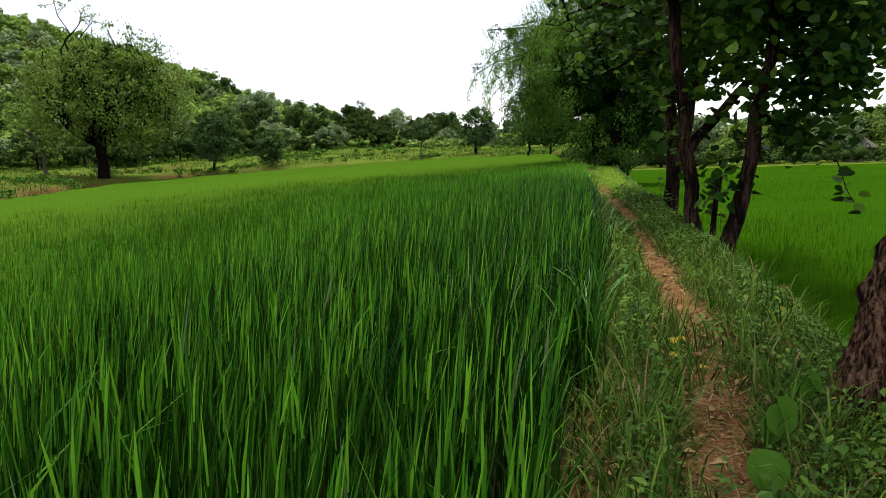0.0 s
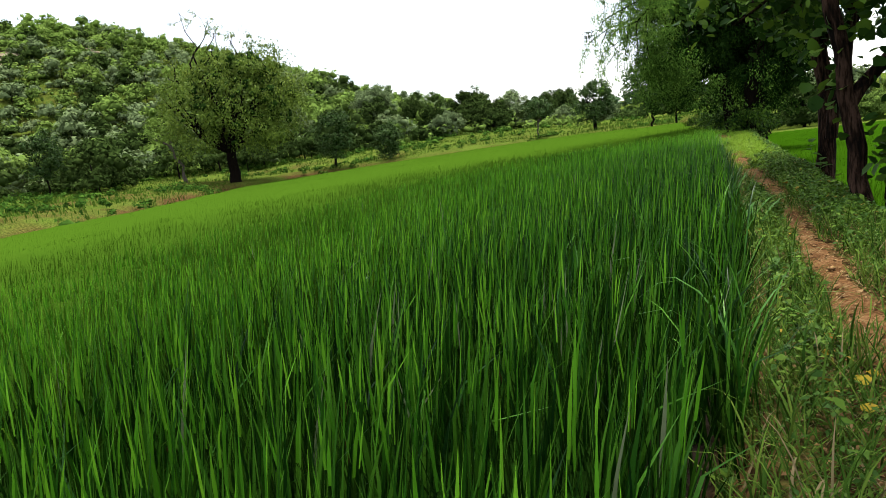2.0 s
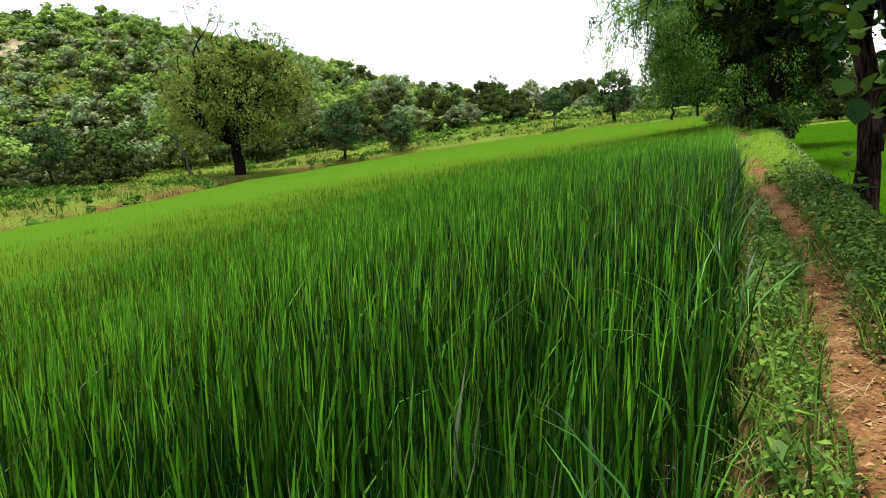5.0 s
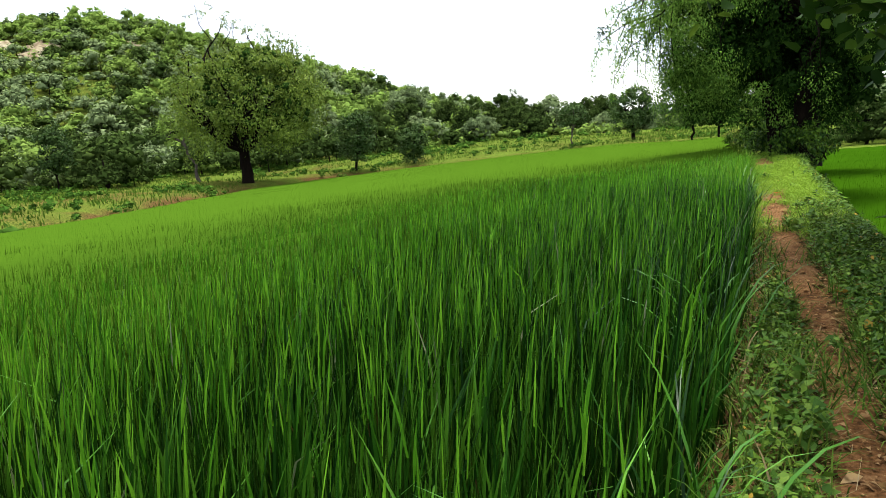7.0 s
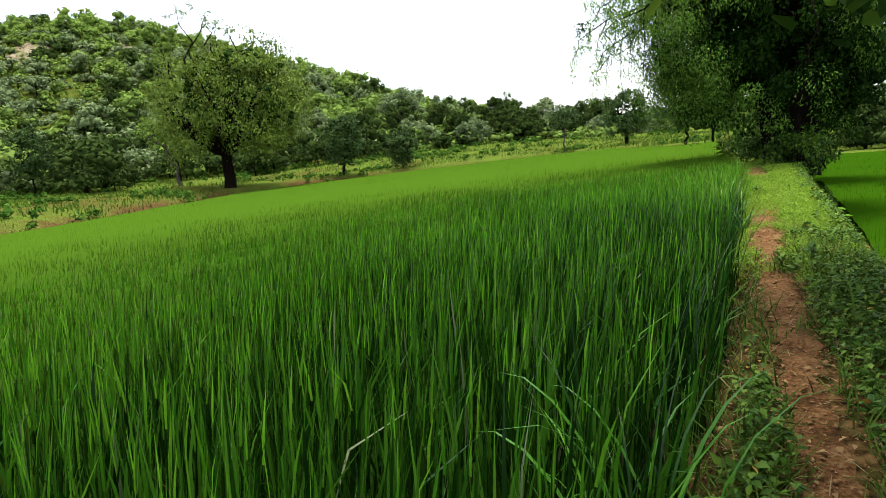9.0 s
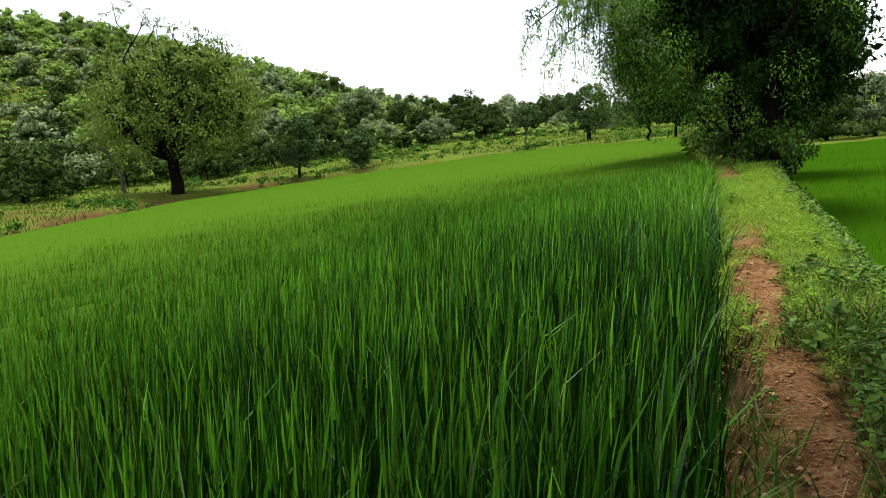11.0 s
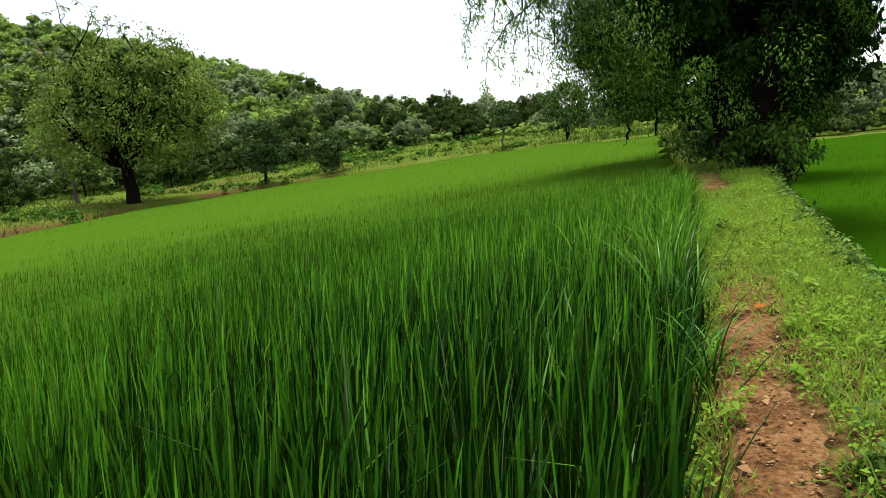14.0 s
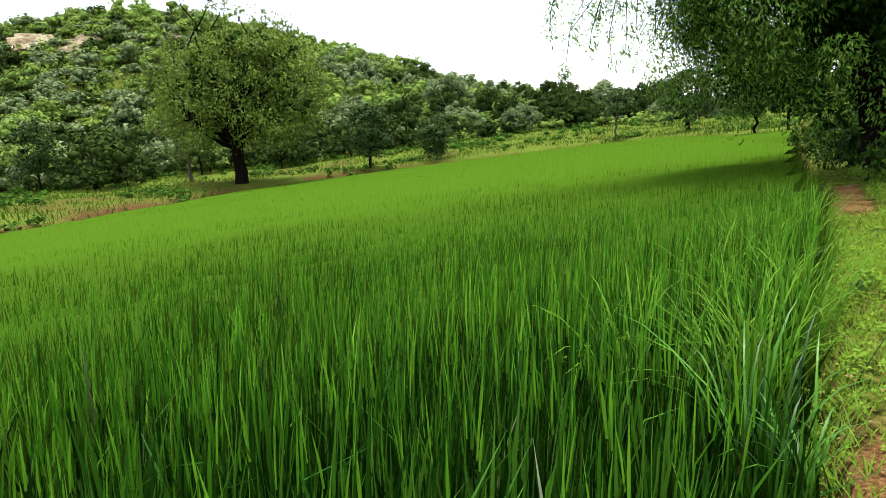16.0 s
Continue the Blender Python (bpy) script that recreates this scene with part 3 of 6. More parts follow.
    r0, r1 = nq // nb[0], len(chunks[1][1]) // nb[1]
    mi[:nq] = 1 - np.tile(pick0, r0)
    mi[nq : nq + r1 * nb[1]] = 1 - np.tile(pick1, r1)
    mi[len(Q) : len(Q) + nb[0] + nb[1]] = 1 - np.concatenate([pick0, pick1])
    gx, gy = keep_g
    # low leaves of each clump; their dark colour paints the shade in its gaps
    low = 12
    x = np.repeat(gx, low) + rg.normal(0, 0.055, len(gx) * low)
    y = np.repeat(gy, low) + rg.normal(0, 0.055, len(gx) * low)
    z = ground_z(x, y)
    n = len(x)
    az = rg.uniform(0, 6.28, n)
    shaded = blades(x, y, z, (canopy_left(x, y) - z) * rg.uniform(0.45, 0.84, n), rg.uniform(0.014, 0.024, n), np.abs(rg.normal(0.12, 0.14, n)), np.abs(rg.normal(0.2, 0.35, n)), az, 2, rg.uniform(0, 3.14, n))
    tagged(new("shade_rice_leaves", mesh_np("shade_rice_leaves", *shaded, (M_RICE_SHADE,))), "dark low leaves that paint the shade deep in the rice crop", "rice", kind="stuff")
    # the upright top leaves; their brighter colour paints light on the crop's even surface
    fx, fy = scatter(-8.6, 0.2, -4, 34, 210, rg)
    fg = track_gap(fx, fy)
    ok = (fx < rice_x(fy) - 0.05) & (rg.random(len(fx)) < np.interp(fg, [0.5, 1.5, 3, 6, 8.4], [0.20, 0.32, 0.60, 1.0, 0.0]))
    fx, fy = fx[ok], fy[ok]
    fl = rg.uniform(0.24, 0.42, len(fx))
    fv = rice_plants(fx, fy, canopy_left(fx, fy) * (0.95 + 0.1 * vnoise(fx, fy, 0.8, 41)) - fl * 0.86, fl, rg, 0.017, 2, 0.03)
    tagged(new("rice_top_leaves", mesh_np("rice_top_leaves", *fv, (M_RICE_TOP,))), "bright green upright top leaves of the rice", "rice", kind="stuff")
    me = mesh_np("rice_crop", V, Q, T, (M_RICE, M_RICE_LIT), mi)
    # the sheet darkens near the walked line: painted shade between the blades
    shade_mask = np.zeros(len(V), np.float32)
    shade_mask[len(V) - X.size :] = np.clip(0.45 * (1 - ss(5, 15, track_gap(X, Y))) + 0.55 - 0.55 * ss(2.6, 6.0, track_gap(X, Y) + 2.0 * (fbm(X, Y, 0.6, 43) - 0.5)), 0, 1).ravel()
    me.attributes.new("crop_shade", "FLOAT", "POINT").data.foreach_set("value", shade_mask)
    return tagged(new("rice_crop", me), "dense knee-high green rice plants in the paddy field", "rice", kind="stuff")


def build_rice_right():
    rg = np.random.default_rng(22)
    chunks = []
    x, y = scatter(1.2, 9, -2, 40, 130, rg)
    g = track_gap(x, y)
    ok = (x > bund_x(y) + 0.25) & (g < 11) & (rg.random(len(x)) < np.interp(g, [2, 11], [1, 0.55]))
    x, y = x[ok], y[ok]
    chunks.append(rice_plants(x, y, canopy_right(x, y) - 0.62, np.full(len(x), 0.64), rg, 0.013, 2, 0.05))
    x, y = scatter(0.5, 30, 4, 76, 70, rg)
    g = track_gap(x, y)
    ok = (x > bund_x(y) + 0.4) & (g > 10.5) & (rg.random(len(x)) < np.interp(g, [10, 40], [1, 0.35]))
    x, y = x[ok], y[ok]
    chunks.append(rice_plants(x, y, canopy_right(x, y) - 0.4, np.full(len(x), 0.42), rg, 0.035, 1, 0.0))
    V, Q, T = merge(chunks)
    xs = lines((0.6, 10, 0.25), (10, 60, 1.0))
    ys = lines((-6, 40, 0.4), (40, 79, 0.8))
    X, Y = np.meshgrid(xs, ys)
    Z = canopy_right(X, Y) - 0.09 - 0.16 * (1 - ss(3, 9, track_gap(X, Y))) - 0.08 * rg.random(X.shape)
    keep = (X > bund_x(Y) + 0.6) & (Y + 0.1 * X < 80)
    nx = len(xs)
    i = np.arange((len(ys) - 1) * nx).reshape(-1, nx)[:, :-1].ravel()
    q = np.stack([i, i + 1, i + 1 + nx, i + nx], 1)
    q = q[keep.ravel()[q].all(1)] + len(V)
    V = np.concatenate([V, np.stack([X.ravel(), Y.ravel(), Z.ravel()], 1)])
    me = mesh_np("young_rice_crop", V, np.concatenate([Q, q]), T, (M_RICE_R,))
    return tagged(new("young_rice_crop", me), "bright green young rice in the lower paddy", "rice", kind="stuff")


build_rice_left()
build_rice_right()


# ---- growth on the bund ----
def bare(x, y):
    """How bare the ground is, 1 on the trodden path."""
    dx = np.abs(x - path_x(y))
    w = np.interp(y, [2.4, 3.6, 4.4, 5.2, 7, 8.2, 10.5, 12], [0.17, 0.17, 0.12, 0.185, 0.175, 0.13, 0.14, 0.17]) + 0.13 * (fbm(y, np.sign(x - path_x(y)), 1.1, 31) - 0.35) + 0.19 * (fbm(y, np.sign(x - path_x(y)), 4.5, 35) - 0.5)
    w = w * np.interp(y, [11.5, 13.5, 18, 20, 23.5, 25], [0.92, 0.92, 1.25, 1.0, 1.0, 1.5])
    b = (1 - ss(w * 0.65, w * 1.2, dx)) * (1 - 0.4 * ss(0.62, 0.72, fbm(x, y, 3.2, 36)) * ss(4, 6, y))
    grown = 0.95 * np.exp(-(((y - 4.35) / 0.65) ** 2)) + 0.65 * np.exp(-(((y - 9.9) / 0.5) ** 2)) + 0.5 * np.exp(-(((y - 2.2) / 0.4) ** 2)) + 0.7 * np.exp(-(((y - 17.15) / 0.16) ** 2)) + 0.5 * np.exp(-(((y - 14.6) / 0.15) ** 2)) + ss(17.4, 20.4, y + 1.4 * (fbm(x, y, 3.0, 37) - 0.5)) * (1 - ss(23.6, 24.5, y))
    hole = 0.88 * np.exp(-(((y - 14.25) / 0.46) ** 4)) * ss(0.1, 0.2, path_x(y) - x)
    return np.maximum(b * (1 - np.clip(grown, 0, 0.92)), hole)


def bund_points(per_m2, y0, y1, rg, keep):
    x, y = scatter(-0.3, 2.6, y0, y1, per_m2, rg)
    ok = (x > rice_x(y) - 0.06) & (x < bund_x(y) + 0.6)
    x, y = x[ok], y[ok]
    ok = rg.random(len(x)) < keep(x, y) * (1 - bare(x, y))
    return x[ok], y[ok]


def weedy(x, y):
    """Where the broad-leaved weeds stand: beside the path under the trees, and in patches."""
    dx = x - path_x(y)
    right = ss(0.12, 0.3, dx) * ss(7.5, 9.5, y) * (1 - ss(14.0, 15.2, y + 0.8 * (1 - dx)))
    left = ss(0.1, 0.25, -dx) * ss(5, 9, y) * (1 - 0.7 * ss(10.5, 12.5, y)) * (1 - ss(14, 18, y)) * 0.4
    near = ss(0.5, 0.8, dx) * (1 - ss(4.0, 5.5, y)) * 0.6
    early = 0.18 * ss(0.1, 0.3, np.abs(dx)) * (1 - ss(8, 10, y))
    edge = 0.4 * (1 - ss(0.05, 0.4, np.abs(bund_x(y) - 0.1 - x))) * ss(14, 17, y) * (1 - ss(25, 27, y))
    return np.clip(right + left + near + early + edge + 0.25 * (fbm(x, y, 2.0, 51) > 0.58) * (1 - 0.9 * ss(15.5, 17.0, y)), 0, 1)


def build_bund_grass():
    rg = np.random.default_rng(31)
    x, y = bund_points(1550, -2.6, 17.5, rg, lambda a, b: (1 - 0.5 * weedy(a, b)) * (0.5 + 0.9 * fbm(a, b, 1.7, 52)) * (1 - ss(14.5, 17.5, b)) * (0.25 + 0.75 * ss(0.02, 0.22, a - rice_x(b))) * (1 - 0.6 * ss(10, 12, b) * (a < path_x(b))))
    n = len(x)
    tall = 0.06 + 0.13 * fbm(x, y, 1.3, 53) + 0.03 * np.exp(-np.maximum(x - rice_x(y), 0) / 0.12)
    az = rg.uniform(0, 2 * np.pi, n)
    c1 = blades(x, y, ground_z(x, y) - 0.005, tall * rg.uniform(0.8, 1.8, n), rg.uniform(0.006, 0.0125, n), rg.uniform(0.35, 1.25, n), rg.uniform(0.2, 1.7, n), az, 3, az + np.pi / 2 + rg.normal(0, 0.3, n))
    # longer arching blades, thickest against the rice
    x, y = bund_points(620, -1, 26, rg, lambda a, b: np.clip(0.30 * np.exp(-np.maximum(a - rice_x(b), 0) / 0.16) + 0.45 * (1 - ss(7, 9, b)), 0, 1) * (1 - 0.9 * ss(14, 16, b)) * (0.3 + 0.9 * fbm(a, b, 1.9, 58)))
    n = len(x)
    az = rg.uniform(0, 2 * np.pi, n)
    c2 = blades(x, y, ground_z(x, y) - 0.005, rg.uniform(0.14, 0.40, n), rg.uniform(0.007, 0.015, n), rg.uniform(0.1, 0.6, n), rg.uniform(0.7, 2.2, n), az, 4, az + np.pi / 2)
    V, Q, T = merge([c1, c2])
    return tagged(new("bund_grass", mesh_np("bund_grass", V, Q, T, (M_GRASS,))), "loose green grass along the earth bund", "grass", kind="stuff")


def build_short_grass():
    rg = np.random.default_rng(32)
    x, y = bund_points(2900, 12.6, 31, rg, lambda a, b: ss(13.2, 14.8, b + 0.9 * (a - path_x(b) - 0.5)) * (0.4 + 0.9 * fbm(a, b, 2.0, 54)) * np.interp(b, [14, 22, 31], [1, 0.8, 0.45]))
    n = len(x)
    tall = 0.045 + 0.06 * fbm(x, y, 1.1, 55)
    az = rg.uniform(0, 2 * np.pi, n)
    V, Q, T = blades(x, y, ground_z(x, y) - 0.005, tall * rg.uniform(0.6, 1.5, n), rg.uniform(0.006, 0.013, n), rg.uniform(0.2, 1.0, n), rg.uniform(0.2, 1.3, n), az, 2, az + np.pi / 2)
    return tagged(new("short_grass", mesh_np("short_grass", V, Q, T, (M_LAWN,))), "short yellow-green grass on the sunlit bund", "grass", kind="stuff")


def build_weeds():
    rg = np.random.default_rng(33)
    sx, sy = bund_points(700, -1, 26, rg, lambda a, b: weedy(a, b) * (0.3 + fbm(a, b, 1.4, 56)) * (0.05 + 0.95 * ss(0.10, 0.28, a - rice_x(b))))
    n = len(sx)
    tall = 0.05 + 0.18 * fbm(sx, sy, 1.2, 57) * rg.uniform(0.5, 1.2, n)
    per = 8
    k = np.tile(np.arange(per), n)
    az = np.repeat(rg.uniform(0, 6.28, n), per) + k * 2.4
    hz = np.repeat(tall, per) * (0.35 + 0.65 * (k + 1) / per)
    rad = 0.035 * (1.15 - 0.6 * k / per) * rg.uniform(0.6, 1.3, n * per)
    size = np.repeat((0.014 + rg.gamma(2.2, 0.0055, n)), per) * rg.uniform(0.7, 1.2, n * per)
    cx = np.repeat(sx, per) + np.cos(az) * rad
    cy = np.repeat(sy, per) + np.sin(az) * rad
    cz = np.repeat(ground_z(sx, sy), per) + hz
    along = np.stack([np.cos(az), np.sin(az), rg.normal(-0.05, 0.45, n * per)], 1)
    nor = np.stack([rg.normal(0, 0.5, n * per), rg.normal(0, 0.5, n * per), np.ones(n * per)], 1)
    leaf = leaves(np.stack([cx, cy, cz], 1), along, nor, size * 1.7, size * 0.85)
    stem = blades(sx, sy, ground_z(sx, sy) - 0.005, tall * 1.02, np.full(n, 0.004), rg.uniform(0, 0.15, n), rg.uniform(0, 0.3, n), rg.uniform(0, 6.28, n), 1, rg.uniform(0, 3.1, n))
    V, Q, T = merge([leaf, stem])
    return tagged(new("bund_weeds", mesh_np("bund_weeds", V, Q, T, (M_WEED,))), "low broad-leaved green weeds beside the path", "weeds", kind="stuff")


def build_straw():
    """Dead grass blades lying flat about the path."""
    rg = np.random.default_rng(34)
    y = rg.uniform(-0.8, 18, 3600)
    x = path_x(y) + rg.normal(0, 0.32, len(y))
    ok = (x > rice_x(y) - 0.05) & (x < bund_x(y)) & (rg.random(len(y)) < (0.35 + 0.9 * (fbm(x, y, 1.5, 59) - 0.3)) * np.interp(y, [0, 9, 12], [1, 0.7, 0.22]))
    x, y = x[ok], y[ok]
    n = len(x)
    az = rg.uniform(0, 6.28, n)
    V, Q, T = blades(x, y, ground_z(x, y) + 0.015, rg.uniform(0.05, 0.22, n), rg.uniform(0.003, 0.007, n), rg.uniform(1.25, 1.5, n), rg.uniform(-0.1, 0.35, n), az, 3, az + np.pi / 2)
    tagged(new("dry_straw", mesh_np("dry_straw", V, Q, T, (M_STRAW,))), "dead straw-coloured grass blades strewn over the path", "straw", kind="stuff")


def build_lawn_weeds():
    """Small light leaves among the short grass of the open bund."""
    rg = np.random.default_rng(35)
    sx, sy = bund_points(290, 13.6, 26.5, rg, lambda a, b: ss(13.4, 15.0, b + 0.6 * (a - path_x(b))) * (0.25 + fbm(a, b, 1.8, 60)))
    n, per = len(sx), 7
    k = np.tile(np.arange(per), n)
    az = np.repeat(rg.uniform(0, 6.28, n), per) + k * 2.4
    hz = np.repeat(0.03 + 0.09 * fbm(sx, sy, 1.5, 63) * rg.uniform(0.5, 1.3, n), per) * (0.4 + 0.6 * (k + 1) / per)
    rad = 0.03 * rg.uniform(0.4, 1.2, n * per)
    size = np.repeat(0.010 + rg.gamma(2.0, 0.004, n), per)
    c = np.stack([np.repeat(sx, per) + np.cos(az) * rad, np.repeat(sy, per) + np.sin(az) * rad, np.repeat(ground_z(sx, sy), per) + hz], 1)
    al = np.stack([np.cos(az), np.sin(az), rg.normal(0, 0.4, n * per)], 1)
    nor = np.stack([rg.normal(0, 0.45, n * per), rg.normal(0, 0.45, n * per), np.ones(n * per)], 1)
    V, Q, T = leaves(c, al, nor, size * 1.5, size * 0.8)
    tagged(new("lawn_weeds", mesh_np("lawn_weeds", V, Q, T, (M_CLOVER,))), "small light green weeds in the short grass", "weeds", kind="stuff")


build_lawn_weeds()
build_straw()
build_bund_grass()
build_short_grass()
build_weeds()


# ---- trees ----
def tube(points, radii, sides=8, wobble=0.0, rg=None):
    """A tapered limb along a line of points."""
    pts, rad = np.asarray(points, float), np.asarray(radii, float)
    n = len(pts)
    tang = np.gradient(pts, axis=0)
    tang /= np.linalg.norm(tang, axis=1, keepdims=True) + 1e-9
    ref = np.array([0.31, 0.95, 0.05]) if abs(tang[0][2]) > 0.4 else np.array([0.0, 0.0, 1.0])
    a = np.cross(tang, ref)
    a /= np.linalg.norm(a, axis=1, keepdims=True) + 1e-9
    b = np.cross(tang, a)
    ang = np.linspace(0, 2 * np.pi, sides, endpoint=False)
    r = rad[:, None] * np.ones((n, sides))
    if wobble and rg is not None:
        r = r * (1 + wobble * rg.normal(size=(n, sides)))
    V = pts[:, None] + r[..., None] * (np.cos(ang)[None, :, None] * a[:, None] + np.sin(ang)[None, :, None] * b[:, None])
    i = np.arange((n - 1) * sides)
    j = i // sides * sides + (i % sides + 1) % sides
    q = np.stack([i, j, j + sides, i + sides], 1)
    cap = np.array([[(n - 1) * sides + k, (n - 1) * sides + k + 1, (n - 1) * sides + (k + 2)] for k in range(0, sides - 2, 2)])
    return V.reshape(-1, 3), q, cap


def bend(p0, p1, rg, sag=0.0, wander=0.06, n=6):
    """A crooked line from p0 to p1."""
    p0, p1 = np.asarray(p0, float), np.asarray(p1, float)
    s = np.linspace(0, 1, n)[:, None]
    ln = np.linalg.norm(p1 - p0)
    off = rg.normal(0, wander * ln, (n, 3)) * np.sin(np.pi * s)
    line = p0 + (p1 - p0) * s + off
    line[:, 2] += (sag * ln * np.sin(np.pi * s))[:, 0]
    return line


def foliage(clumps, radii, per, leaf, rg, flat=0.75, droop=0.0, shape=0.5, heart=None, far=False):
    """Leaves in many small clumps, thin towards their rims."""
    n = len(clumps)
    c = np.repeat(clumps, per, 0)
    r = np.repeat(radii, per)
    u = unit(n * per, rg) * ((0.35 + 0.65 * rg.random(n * per) ** 0.5))[:, None]
    u[:, 2] *= flat
    p = c + u * r[:, None]
    if droop:
        p[:, 2] -= droop * r * rg.random(n * per) ** 2 * 1.5
    along = u + 0.7 * rg.normal(size=(n * per, 3))
    along[:, 2] -= 0.35 + droop
    # leaves face outward from their clump and from the heart of the crown, and up to the light
    nor = u * 1.1 + rg.normal(0, 0.4, (n * per, 3))
    nor[:, 2] += 0.55
    if far:
        nor = u * 1.6 + rg.normal(0, 0.3, (n * per, 3)) + (0, 0, 0.15)
    if heart is not None:
        o = p - heart
        nor += 0.9 * o / (np.linalg.norm(o, axis=1, keepdims=True) + 1e-6)
    ln = leaf * rg.uniform(0.6, 1.35, n * per)
    if far:
        # far off, each leaf spray is one small three-cornered face
        al = along / (np.linalg.norm(along, axis=1, keepdims=True) + 1e-9)
        sd = np.cross(nor, al)
        sd /= np.linalg.norm(sd, axis=1, keepdims=True) + 1e-9
        l_ = ln[:, None]
        V = np.stack([p + sd * l_ * shape * 0.6 - al * l_ * 0.35, p + al * l_ * 0.65, p - sd * l_ * shape * 0.6 - al * l_ * 0.35], 1)
        return V.reshape(-1, 3), np.zeros((0, 4), int), np.arange(n * per * 3).reshape(-1, 3)
    return leaves(p, along, nor, ln, ln * shape)


ICO = bmesh.new()
bmesh.ops.create_icosphere(ICO, subdivisions=1, radius=1)
ICO_V = np.array([v.co[:] for v in ICO.verts])
ICO_F = np.array([[v.index for v in f.verts] for f in ICO.faces])
ICO.free()


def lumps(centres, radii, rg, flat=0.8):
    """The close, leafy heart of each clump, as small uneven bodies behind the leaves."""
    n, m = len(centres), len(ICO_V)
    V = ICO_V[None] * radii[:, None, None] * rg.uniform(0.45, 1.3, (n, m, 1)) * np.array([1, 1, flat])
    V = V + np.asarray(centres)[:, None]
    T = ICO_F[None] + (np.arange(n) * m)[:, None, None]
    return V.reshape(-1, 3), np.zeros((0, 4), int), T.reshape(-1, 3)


def timber(ob, limbs, mat, label="", split=False):
    """The wood of a tree: each limb is a part; where split, each of its side twigs is a part of the limb. limbs: name and tubes."""
    for name, tubes in limbs:
        whole = tubes[:1] if split else tubes
        limb = part(name, mesh_np(name, *merge(whole), (mat,), smooth=True), ob, label if name == "trunk" else "")
        for twig in tubes[len(whole) :]:
            part("twig", mesh_np("twig", *twig, (mat,), smooth=True), limb)


def crown_clumps(centre, rx, ry, rz, count, rg, low=-0.75, hollow=0.35, uneven=0.5):
    """Centres of leaf clumps in an uneven crown with gaps."""
    u = unit(count * 3, rg)
    rad = (hollow + (1 - hollow) * rg.random(count * 3)) ** 0.6
    lump = 1 - uneven / 2 + uneven * vnoise(u[:, 0] * 3 + 9, u[:, 1] * 3 + u[:, 2] * 2, 1.0, 61)
    p = u * (rad * lump)[:, None]
    gap = vnoise(p[:, 0] * 4 + 3, p[:, 1] * 4 + p[:, 2] * 3, 1.0, 62) > 0.30
    p = p[(p[:, 2] > low) & gap][:count]
    return np.asarray(centre) + p * np.array([rx, ry, rz])


